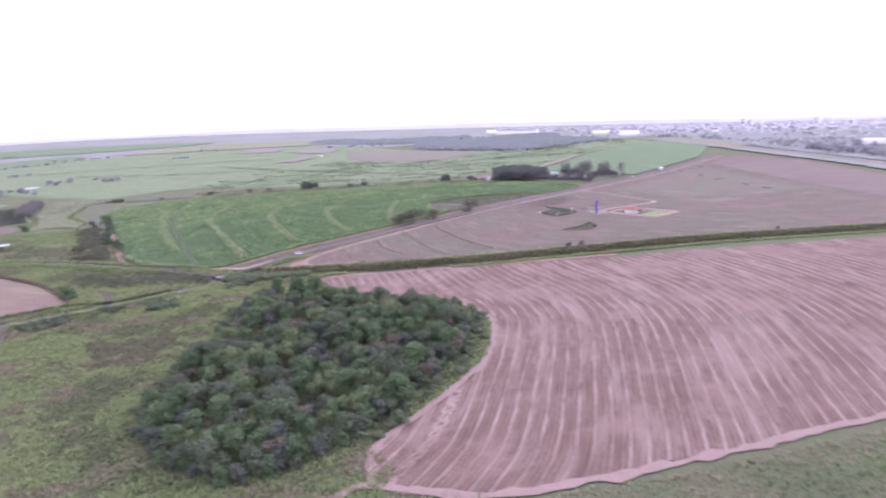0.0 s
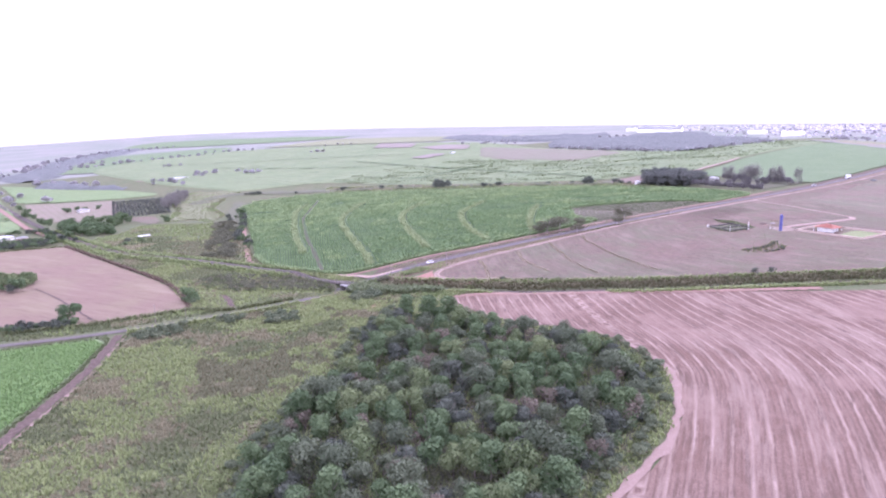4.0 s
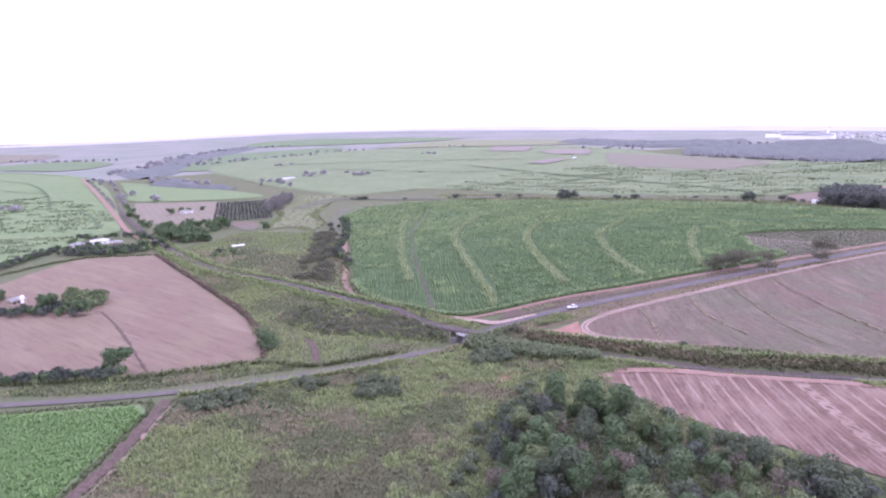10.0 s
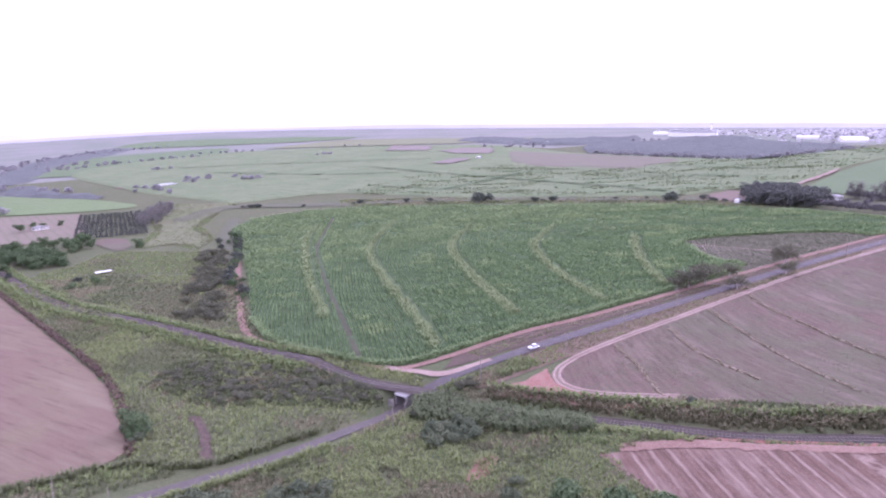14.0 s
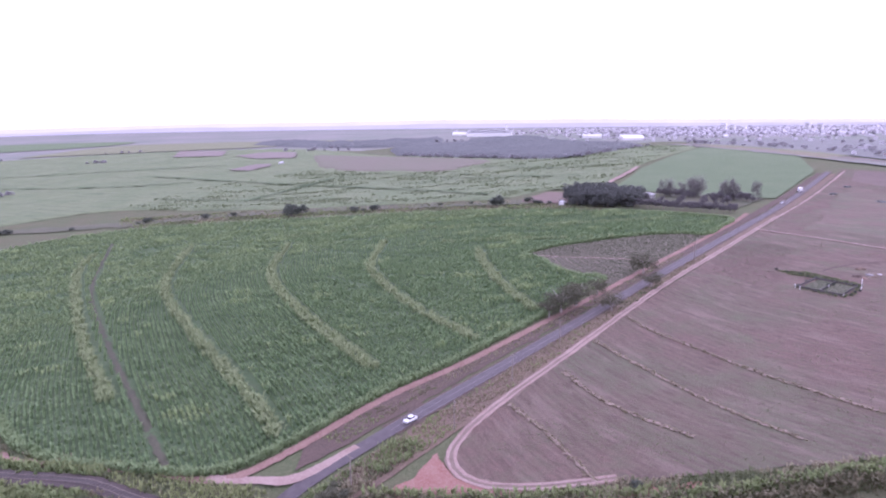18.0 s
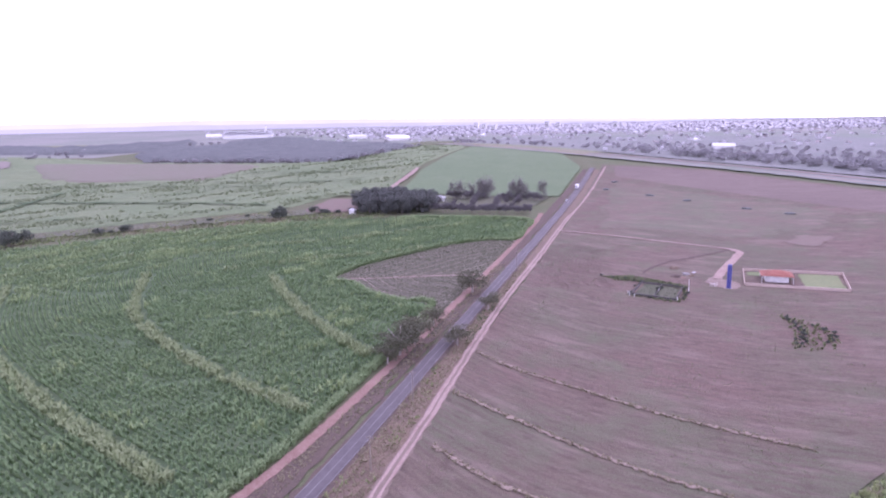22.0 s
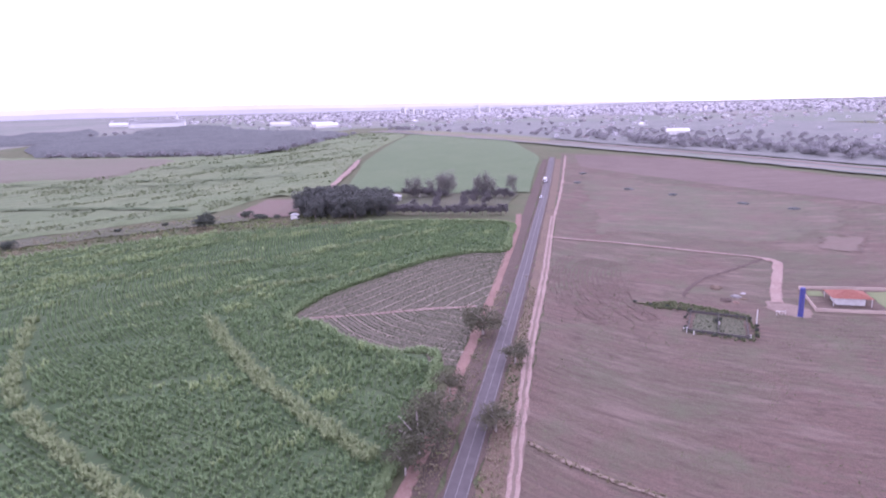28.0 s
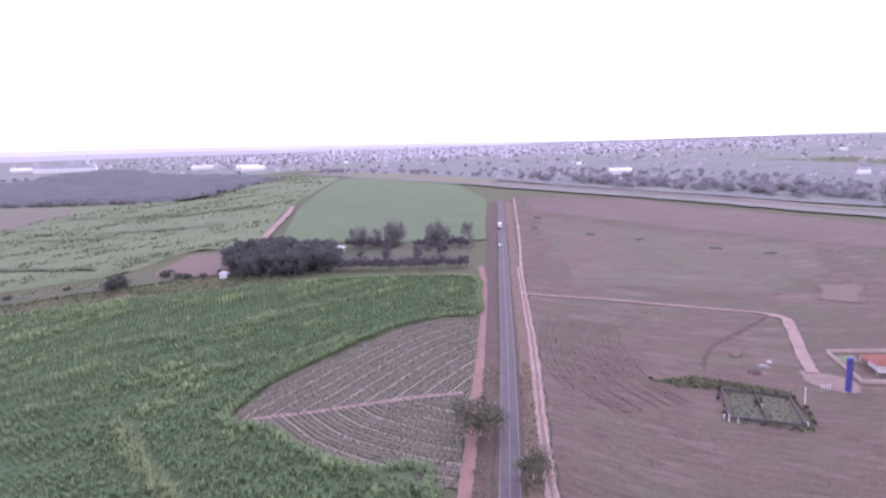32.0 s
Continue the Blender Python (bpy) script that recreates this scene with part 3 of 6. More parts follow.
def crown_mesh(name, radius, tall, lobes, leaves, leaf, seed, mat, flat=0.75, hollow=0.0, low=0.35):
    """A crown of many small leaf sprays on uneven lobes."""
    rng = np.random.default_rng(seed)
    cs = []
    for k in range(lobes):
        a, r = rng.uniform(0, 2 * np.pi), radius * 0.62 * np.sqrt(rng.uniform(0.02, 1))
        cs.append((r * np.cos(a), r * np.sin(a), tall * rng.uniform(low, 0.75) * (1.1 - 0.45 * (r / radius) ** 2), radius * rng.uniform(0.34, 0.55)))
    cs = np.array(cs)
    pick = rng.integers(0, lobes, leaves)
    d = rng.normal(0, 1, (leaves, 3))
    d[:, 2] = d[:, 2] * 0.9 + 0.35
    d /= np.linalg.norm(d, axis=1)[:, None]
    r = cs[pick, 3] * rng.uniform(0.72 - hollow, 1.08, leaves)
    p = cs[pick, :3] + d * r[:, None] * np.array([1, 1, flat])
    nrm = d + rng.normal(0, 0.45, (leaves, 3))
    nrm /= np.linalg.norm(nrm, axis=1)[:, None]
    side = np.cross(nrm, rng.normal(0, 1, (leaves, 3)))
    side /= np.linalg.norm(side, axis=1)[:, None] + 1e-9
    up = np.cross(nrm, side)
    s = leaf * rng.uniform(0.55, 1.25, leaves)[:, None]
    v = np.stack([p - side * s * 0.5, p - up * s * 0.42 + nrm * s * 0.1, p + side * s * 0.5, p + up * s * 0.58 + nrm * s * 0.12], 1).reshape(-1, 3)
    i = np.arange(leaves)[:, None] * 4
    f = np.concatenate([i + [0, 1, 2], i + [0, 2, 3]], 1).reshape(-1, 3)
    return mesh_ob(name, v, f, mat)


def tree(kind, radius, tall, seed, mat, lobes=9, leaves=900, leaf=0.8, bark="bark", label="", category="tree", flat=0.75, hollow=0.0, stem=0.4, fork=4, low=0.35):
    """A tree with a tapered trunk, limbs and an open crown; it stands at the origin."""
    root = tagged(new(kind), label, category)
    rng = np.random.default_rng(seed)
    bm = bmesh.new()
    top = tall * stem
    w = max(0.1, radius * 0.05)
    rod(bm, (0, 0, -0.5), (rng.normal(0, 0.1), rng.normal(0, 0.1), top), w, w * 0.7)
    for k in range(fork):
        a = 2 * np.pi * k / fork + rng.uniform(-0.4, 0.4)
        r = radius * rng.uniform(0.4, 0.65)
        rod(bm, (0, 0, top * rng.uniform(0.75, 0.98)), (r * np.cos(a), r * np.sin(a), tall * rng.uniform(0.62, 0.8)), w * 0.5, w * 0.18, 5)
    part("trunk", bm, M[bark], root)
    c = crown_mesh("crown", radius, tall, lobes, leaves, leaf, seed + 50, M[mat], flat, hollow, low)
    c.parent = root
    return root


def near_part(spots, reach=980):
    return [q for q in spots if q[1] < reach]


def far_part(spots, reach=980):
    return [q for q in spots if q[1] >= reach]


def stand(proto, spots, seed, lo=0.8, hi=1.2, group=""):
    """Copies of the plants in proto, one at each spot; the models themselves take the first spots."""
    rng = np.random.default_rng(seed)
    made = []
    for k, (x, y) in enumerate(spots):
        src = proto[k % len(proto)]
        s = rng.uniform(lo, hi)
        m = Matrix.Translation(on(x, y)) @ Matrix.Rotation(rng.uniform(0, 6.28), 4, "Z")
        if k < len(proto):
            ob = src
            ob.matrix_basis = m
        else:
            ob = copy_thing(src, m)
        ob.scale = (s, s, s * rng.uniform(0.9, 1.1))
        if group:
            tagged(ob, group=group)
        made.append(ob)
    return made


def along(line, gap, seed, wide=0.0):
    p = bend(line, gap)
    rng = np.random.default_rng(seed)
    return p + rng.uniform(-1, 1, p.shape) * (wide, wide) + rng.normal(0, gap * 0.15, p.shape)


# ---------------------------------------------------------------- ground
def graded(lo, hi, step, end_lo, end_hi):
    a = list(np.arange(lo, hi + step, step))
    s = step
    while a[-1] < end_hi:
        s *= 1.12
        a.append(a[-1] + s)
    s, low = step, [lo]
    while low[-1] > end_lo:
        s *= 1.12
        low.append(low[-1] - s)
    return np.array(low[:0:-1] + a)


gx, gy = graded(-60, 560, 3.0, -4300, 4300), graded(20, 640, 3.0, -4300, 4300)
X, Y = np.meshgrid(gx, gy)
Z = height(X, Y)
nx = len(gx)
i = (np.arange(len(gy) - 1)[:, None] * nx + np.arange(nx - 1)[None]).ravel()
quads = np.c_[i, i + 1, i + nx + 1, i + nx]
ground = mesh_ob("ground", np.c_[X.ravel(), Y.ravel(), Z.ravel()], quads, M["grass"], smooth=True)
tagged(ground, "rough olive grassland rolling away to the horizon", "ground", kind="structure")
# past 1000 m the ground takes the colour with haze painted in
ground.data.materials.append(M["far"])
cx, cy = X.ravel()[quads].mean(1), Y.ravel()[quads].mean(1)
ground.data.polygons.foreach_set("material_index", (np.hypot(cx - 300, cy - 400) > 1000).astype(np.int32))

FURROW = bend([(30, 92), (91, 111), (109, 119), (137, 138), (160, 154), (182, 172), (194, 192), (203, 216), (218, 248), (242, 295)], 8.0)
PLOUGH = [(174, 289), (195, 279), (231, 246), (284, 195), (335, 153), (430, 75), (520, -10), (420, -100), (290, -40), (188, 35), (145, 58), (99, 85), (80, 108), (90, 123),
          (121, 131), (155, 143), (184, 168), (194, 200), (182, 235), (172, 265)]
PASTURE = [(212, 297), (197, 314), (199, 333), (215, 338), (300, 342), (500, 348), (780, 360), (812, 352), (790, 255), (693, 140), (600, 40), (480, 75), (360, 176), (262, 248), (238, 270)]
CANE = [(140, 424), (141, 462), (161, 540), (185, 640), (203, 735), (240, 785), (290, 788), (351, 766), (424, 683), (490, 592), (517, 524), (533, 465), (537, 420), (527, 375), (500, 370.5), (473, 369), (471, 384), (455, 402), (424, 419.5), (402, 429.5), (378, 432), (373, 417), (361, 403), (353, 387), (347, 371),
        (252, 370), (217, 374), (188, 375), (168, 378), (156, 392)]
NEW = [(379, 430), (401, 427), (422, 417), (453, 400), (469, 383), (471, 367), (419, 365.5), (375, 365.5), (347, 365), (349, 372), (355, 386), (363, 402), (375, 416)]
NEW_UPPER = bend([(360, 434), (383, 428), (404, 418), (424, 409), (445, 398), (461, 385), (478, 364)], 3.0)
NEW_LOWER = bend([(388, 428), (377, 416), (365, 404), (357, 391), (351, 377), (347, 362)], 3.0)


def contour(x, y):
    return x - 0.3 * (y - 300) - 0.0048 * (y - 300) ** 2 * np.where(y > 300, 1, 0.6)


def ring(x, y):
    """Rows of the newly planted corner, which meet along its pale lane."""
    return np.where(x > 379 + (424 - y) * 0.3, away(x, y, NEW_UPPER), away(x, y, NEW_LOWER))


sheet("field_ploughed", PLOUGH, M["plough"], 0.2, 2.6, row=lambda x, y: away(x, y, FURROW), relief=0.12)
sheet("field_pasture", PASTURE, M["pasture"], 0.2, 4.0, row=contour)
sheet("field_new", NEW, M["new"], 0.25, 1.2, row=ring, straight=True)
sheet("field_stubble", [(-48, 566), (-8, 644), (39, 632), (47, 593), (69, 479), (78, 428), (80, 392), (77, 362), (39, 366), (13, 378), (-70, 420), (-120, 520)], M["stubble"], 0.2, 4.0,
      row=lambda x, y: x * 0.9 + y * 0.45)
sheet("field_crop", [(38, 336), (40, 327), (17, 273), (-10, 230), (-90, 250), (-90, 345), (-2, 347)], M["corn"], 0.2, 4.0, straight=True)
sheet("field_brown", [(742, 345), (810, 353), (786, 252), (690, 142), (610, 80), (560, 120), (600, 170), (680, 270)], M["brown"], 0.32, 6.0, row=contour, straight=True, fade=9.0)
sheet("field_green", [(642, 512), (772, 541), (1000, 560), (960, 475), (890, 415), (790, 380), (632, 374), (628, 440)], M["green"], 0.7, 12.0, straight=True)
sheet("field_west_cane", [(-340, 1900), (-85, 1486), (8, 853), (-10, 757), (-25, 712), (-68, 640), (-180, 560), (-500, 700), (-800, 1500)], M["west_cane"], 0.6, 10.0, row=lambda x, y: 0.93 * x + 0.37 * y + 0.0006 * (y - 900) ** 2)
sheet("field_bright", [(-15, 1300), (150, 1010), (140, 955), (18, 1005), (5, 1090)], M["west_cane"], 0.6, 8.0, row=lambda x, y: 0.6 * x + 0.8 * y)
sheet("field_lot", [(15, 989), (96, 949), (108, 931), (101, 800), (86, 787), (31, 821)], M["lot"], 0.5, 6.0, row=lambda x, y: x + 0.1 * y)
sheet("field_fallow", [(99, 759), (114, 706), (126, 720), (128, 760), (110, 775)], M["upper"], 0.45, 4.0, row=contour, fade=4.0)
sheet("field_meadow", [(203, 953), (264, 913), (230, 860), (192, 776), (185, 700), (160, 660), (150, 700), (123, 706), (150, 790), (160, 880)], M["meadow_far"], 0.4, 6.0, fade=26.0)
sheet("field_upper", [(503, 340), (600, 351), (740, 356), (738, 345), (680, 270), (600, 172), (530, 195), (500, 230), (480, 256), (497, 310)], M["upper"], 0.27, 5.0, row=contour, straight=True, fade=45.0)
ribbon("creek_band", [(180, 820), (239, 880), (317, 825), (433, 748), (505, 640), (548, 565), (556, 540)], 26.0, M["creek"], 0.5, 8.0, ragged=2.5)
ribbon("creek_band", [(170, 600), (182, 660), (196, 720), (224, 800)], 12.0, M["creek"], 0.4, 6.0, ragged=1.5)
sheet("field_town_edge", [(735, 95), (805, 190), (885, 325), (935, 392), (1025, 515), (1150, 640), (1400, 600), (1300, 100), (1000, -100), (700, -60)], M["town_edge"], 0.9, 20.0, straight=True)
sheet("field_orange", [(521, 227), (519, 198), (476, 216), (486, 240)], M["orange"], 0.4, 4.0, row=contour, ragged=1.0, straight=True, fade=16.0)
sheet("field_red", [(149, 1174), (238, 1168), (221, 1042), (190, 1100)], M["orange"], 0.7, 10.0, row=contour, fade=14.0)
sheet("field_yellow", [(890, 396), (960, 470), (1010, 545), (1110, 600), (1000, 470), (915, 372)], M["straw"], 0.9, 12.0)
sheet("field_clearing", [(550, 548), (566, 560), (613, 562), (612, 530), (585, 520), (556, 508)], M["orange"], 0.6, 4.0, row=contour, straight=True, fade=3.0)
sheet("field_yard", [(575, 458), (570, 384), (628, 380), (630, 455)], M["creek"], 0.5, 6.0, straight=True)


def canopy(name, outline, mat, tall, step, rough, size, label, row=None):
    """A closed stand of crop: its top uneven, its rim down on the ground."""
    ob = sheet(name, outline, mat, 0.0, step, row)
    n = len(ob.data.vertices)
    co = np.empty(n * 3, np.float32)
    ob.data.vertices.foreach_get("co", co)
    co = co.reshape(-1, 3)
    rim = bend(outline + outline[:1], step * 1.5)
    far = away(co[:, 0], co[:, 1], rim[::2])
    lift = np.clip(far / (step * 0.6), 0, 1)
    co[:, 2] += lift * (tall + rough * drift(co[:, 0], co[:, 1], size) + 0.6 * rough * drift(co[:, 0], co[:, 1], size * 0.35, 3.1)) + 0.1
    ob.data.vertices.foreach_set("co", co.ravel())
    return tagged(ob, label)


canopy("field_cane", CANE, M["cane_soil"], 0.7, 3.0, 0.4, 9.0, "green sugar cane field between the creek and the road")
FAR_CANE = [(250, 905), (365, 900), (430, 790), (520, 650), (552, 605), (568, 580), (618, 568), (626, 545), (640, 525), (760, 550), (1000, 568), (1025, 640), (880, 652), (822, 684), (832, 985), (900, 1400), (500, 1750), (150, 1550), (170, 1150)]
canopy("field_far_cane", FAR_CANE, M["cane_far"], 1.7, 6.0, 1.0, 13.0, "pale green cane land beyond the creek", lambda x, y: 0.75 * x + 0.66 * y + 0.0002 * (x - 500) ** 2)
for outline, mat, words in (([(733, 1287), (823, 1311), (846, 1224), (750, 1101), (708, 1183)], "bare_far", "reddish bare field far beyond the cane"), ([(590, 1081), (666, 1115), (694, 1086), (665, 1048), (603, 1026)], "bare_far", "dark bare plot beside a far barn"),
                            ([(784, 1569), (834, 1431), (733, 1287), (672, 1389)], "bare_far", "far purplish brown field")):
    tagged(sheet("field_bare_far", outline, M[mat], 2.9, 10.0, row=contour, straight=True, fade=30.0), words, kind="structure")
canopy("field_patch", [(680, 980), (668, 900), (690, 800), (700, 762), (794, 758), (815, 900), (812, 1000), (800, 1130)], M["field_far"], 2.6, 8.0, 0.5, 20.0, "bare brownish field beyond the cane land")
canopy("wood_valley", [(-32, 1497), (29, 1674), (79, 1975), (186, 2255), (287, 2439), (333, 2302), (136, 1764), (104, 1585), (64, 1385), (7, 1346)], M["far_wood"], 2.5, 14.0, 2.5, 30.0, "hazy dark woodland in the far valley")
canopy("wood_valley_near", [(27, 1197), (42, 1283), (76, 1280), (96, 1163), (137, 1091), (134, 1057), (86, 1109)], M["far_wood"], 3.5, 9.0, 4.0, 18.0, "dark thicket along the western stream")
for outline, mat, words in (([(20, 1520), (160, 1440), (420, 1700), (500, 1980), (180, 1960), (90, 1740)], "green", "hazy green field beyond the valley"), ([(-900, 2300), (-400, 2200), (-260, 2600), (-700, 3000)], "field_far", "hazy bare field on the horizon"),
                            ([(560, 1800), (960, 1480), (1230, 1500), (900, 1980)], "straw", "hazy pale grassland on the horizon"), ([(260, 2360), (760, 2040), (980, 2260), (480, 2800)], "green", "hazy green field on the horizon"),
                            ([(-420, 2050), (-150, 1720), (-60, 1900), (-180, 2120)], "green", "hazy green field beyond the western cane")):
    tagged(sheet("field_distant", outline, M[mat], 1.2, 24.0, ragged=8.0), words, kind="structure")
canopy("field_far_wood", [(839, 980), (826, 690), (880, 662), (1030, 655), (1214, 873), (1320, 1070), (1002, 1122)], M["far_wood"], 5.0, 12.0, 2.5, 25.0, "dark plantation behind the cane land")

canopy("wood_horizon", [(984, 1600), (1172, 1725), (1138, 1449), (1255, 1397), (1396, 1366), (1104, 1138), (985, 1201), (966, 1412)], M["far_wood"], 4.0, 16.0, 4.5, 26.0, "hazy woods and scrub before the horizon")
canopy("wood_far", [(1000, 900), (1250, 1160), (1500, 1180), (1330, 1000)], M["far_wood"], 5.0, 11.0, 4.0, 20.0, "hazy dark woodland along a distant valley")

# ---------------------------------------------------------------- roads and railway
ROAD = LOW_ROAD + [(202, 355.2), (265, 353.2), (392, 354.8), (548, 359.8), (672, 364), (790, 368.5)]
road = ribbon("road", ROAD[LOW_ROAD.index((162, 356.8)):], 4.7, M["asphalt"], 0.35, 3.0)
low_road = ribbon("road_low", LOW_ROAD, 3.9, M["old_asphalt"], 0.34, 2.0)
ribbon("road_shoulder", ROAD[LOW_ROAD.index((162, 356.8)) + 2:], 6.8, M["verge_dark"], 0.27, 3.0, ragged=0.5)
ribbon("edge_line", LOW_ROAD[4:], 0.12, M["paint"], 0.42, 2.0, 0.0, parent=low_road, shift=-1.85)
for name, side in (("edge_line", 2.15), ("edge_line", -2.15), ("centre_line", 0.0)):
    ribbon(name, ROAD[12:], 0.14, M["paint"], 0.42, 3.0, 0.0, parent=road, shift=side)
sheet("verge_north", [(176, 363), (202, 359.5), (300, 357.5), (400, 358.5), (500, 362), (780, 372), (780, 376), (516, 369), (398, 365), (319, 364.2), (250, 366), (215, 370), (190, 371)], M["verge_dark"], 0.22, 3.0)
sheet("verge_south", [(180, 353), (202, 351), (300, 350), (400, 351.4), (500, 355), (780, 364.6), (780, 360), (500, 350), (363, 347), (302, 344), (236, 341), (200, 340), (176, 342)], M["verge"], 0.22, 3.0)
ribbon("track_red", [(150, 407), (156, 392), (163, 376), (176, 371), (215, 369.5), (250, 365), (319, 363.2), (398, 364), (450, 365.6), (516, 368.2), (560, 372)], 3.0, M["red_track"], 0.34, 1.5, ragged=0.14)
ribbon("track_fork", [(162, 378), (168, 368.5), (173, 362), (181, 358.6), (192, 357)], 3.2, M["track"], 0.37, 1.2, ragged=0.15)
ribbon("track_creek", [(172, 600), (154, 531), (138, 469), (133.5, 445), (134.5, 428), (142, 412), (153, 395)], 3.0, M["red_track"], 0.33, 2.0, ragged=0.3)
ribbon("track_double_bed", [(556, 352), (500, 350), (435, 347.5), (363, 346), (302, 343), (265, 341), (236, 340), (213, 338), (200, 333), (195.5, 322), (202, 309), (214, 297)], 3.1, M["dust"], 0.3, 2.0, ragged=0.3, seed=3)
for side in (0.85, -0.85):
    ribbon("track_double", [(556, 352), (500, 350), (435, 347.5), (363, 346), (302, 343), (265, 341), (236, 340), (213, 338), (200, 333), (195.5, 322), (202, 309), (214, 297)], 0.9, M["track"], 0.36, 3.0, ragged=0.15, shift=side, seed=4)
ribbon("track_lane", [(506, 351), (501, 346), (492, 317), (481, 289), (472, 264), (467, 257)], 1.9, M["track"], 0.42, 1.5, ragged=0.2, seed=5)
ribbon("track_upper", [(548, 351), (650, 352.5), (769, 356), (800, 357)], 1.6, M["track"], 0.4, 5.0, ragged=0.3)
ribbon("track_rail", [(-83, 1441), (-10, 960), (14, 790), (24, 735), (36, 690)], 5.0, M["red_track"], 1.1, 6.0, ragged=0.4)
for line in ([(-43, 957), (-24, 901), (-14, 850), (-10, 816)], [(-43, 963), (-28, 916), (-16, 860), (-10, 811)], [(-222, 1529), (-157, 1401), (-103, 1186), (-70, 978)], [(-177, 1294), (-136, 1227), (-100, 1190)], [(-321, 1826), (-203, 1691), (-125, 1557)]):
    ribbon("lane_west_cane", line, 3.5, M["cane_soil"], 1.0, 8.0, ragged=0.8)
ribbon("track_yard", [(469, 259.5), (464, 256), (456, 257.5), (445, 260), (424, 265.5), (411, 268)], 3.8, M["track"], 0.44, 1.2, ragged=0.25, seed=6)
sheet("yard_tank", [(416, 271), (409, 260), (399, 258), (395, 265), (402, 273), (411, 274)], M["straw_yard"], 0.28, 1.2, fade=5.0)
ribbon("track_arc", [(413, 297), (417, 297), (429, 292), (439, 286), (454, 272), (468, 261)], 1.5, M["mud"], 0.3, 1.5, ragged=0.35)
rng = np.random.default_rng(90)
for k in range(16):
    # turning furrows at the head of the pasture
    u, cut = (k - 2) / 9.0, rng.integers(0, 3)
    arc = [(ax + (bx - ax) * u, ay + (by - ay) * u) for (ax, ay), (bx, by) in zip([(466, 337), (446, 341), (422, 341), (399, 335), (383, 326)], [(458, 318), (446, 325), (429, 325), (405, 321), (388, 313)])]
    ribbon("furrow_arc", arc[cut // 2:5 - cut % 2], 0.5, M["furrow"], 0.34, 1.0, 0.0, ragged=0.22, seed=20 + k)
ribbon("track_pale", [(775, 548), (750, 543), (700, 535), (649, 526), (636, 521)], 5.0, M["track"], 1.2, 6.0, ragged=0.6)
ribbon("track_crop", [(46, 336), (43, 326), (31, 295), (20, 273), (2, 240), (-15, 212)], 3.6, M["mud"], 0.34, 1.2, ragged=0.45)
ribbon("track_crop_edge", [(49, 334), (45, 324), (34, 295), (22, 271), (4, 238), (-13, 210)], 0.9, M["path"], 0.36, 1.0, ragged=0.3)
ribbon("track_field", [(62, 114), (78, 112), (84, 103), (99, 84), (145, 57), (188, 34), (290, -40)], 3.0, M["path"], 0.36, 3.0, ragged=0.6)
ribbon("track_wood", [(80, 110), (92, 124), (121, 132), (155, 144), (184, 169), (194, 198)], 2.4, M["path"], 0.36, 3.0, ragged=0.4)
ribbon("track_new", [(379, 424), (385, 403), (391, 386), (396, 368)], 2.0, M["track"], 0.40, 3.0, ragged=0.3)
ribbon("lane_cane", [(289, 724), (223, 595), (187, 490), (168, 425), (158, 390)], 1.9, M["litter"], 0.95, 1.5, ragged=0.3)
ribbon("track_stubble", [(18, 470), (28, 430), (40, 366)], 1.2, M["mud"], 0.33, 3.0, ragged=0.3)
sheet("bank_red", [(174, 338), (189, 337), (201, 338), (196, 327), (200, 310), (189, 314), (182, 327)], M["red"], 0.28, 1.5, fade=3.0)
ribbon("bank_red_low", [(190, 291), (199, 284), (216, 268), (236, 249), (258, 228), (290, 201)], 1.7, M["red_bank"], 0.5, 1.2, ragged=0.35)
ribbon("headland", [(180, 288), (194, 279), (213, 262), (235, 242), (262, 217), (300, 186)], 4.2, M["red_track"], 0.33, 1.2, ragged=0.35)
ribbon("bank_red_edge", [(184, 332), (188, 321), (195, 309), (208, 295), (222, 281)], 2.6, M["red_bank"], 0.34, 1.2, ragged=0.5)
sheet("patch_bare", [(140, 299), (148, 297), (156, 304), (150, 307)], M["red"], 0.25, 1.2, fade=3.0)
ribbon("highway_verge", [(1125, 645), (1006, 530), (905, 398), (869, 340), (787, 202), (718, 116), (606, -25)], 40.0, M["far"], 0.75, 10.0, ragged=1.5)
ribbon("highway", [(1120, 650), (1000, 535), (898, 402), (862, 344), (780, 206), (711, 121), (600, -20)], 5.5, M["path"], 0.95, 8.0)
ribbon("highway_far_lane", [(1130, 640), (1012, 525), (911, 394), (876, 336), (794, 198), (724, 111), (612, -30)], 5.5, M["path"], 0.95, 8.0)
for line, wide in (([(512, 1114), (546, 951), (571, 803), (581, 701), (575, 600)], 4.5), ([(461, 819), (516, 836), (611, 863)], 4.0), ([(420, 928), (463, 826), (512, 737)], 3.0), ([(744, 739), (741, 639), (779, 583)], 3.0), ([(683, 736), (684, 636), (705, 576)], 3.0),
                   ([(657, 795), (660, 719), (664, 640)], 2.5), ([(624, 925), (665, 823), (690, 770)], 2.5), ([(300, 1250), (420, 1080), (512, 1010)], 4.0), ([(260, 1420), (500, 1250), (640, 1140)], 5)):
    ribbon("lane_far_cane", line, wide, M["cane_soil"], 3.0, 8.0, ragged=0.8)

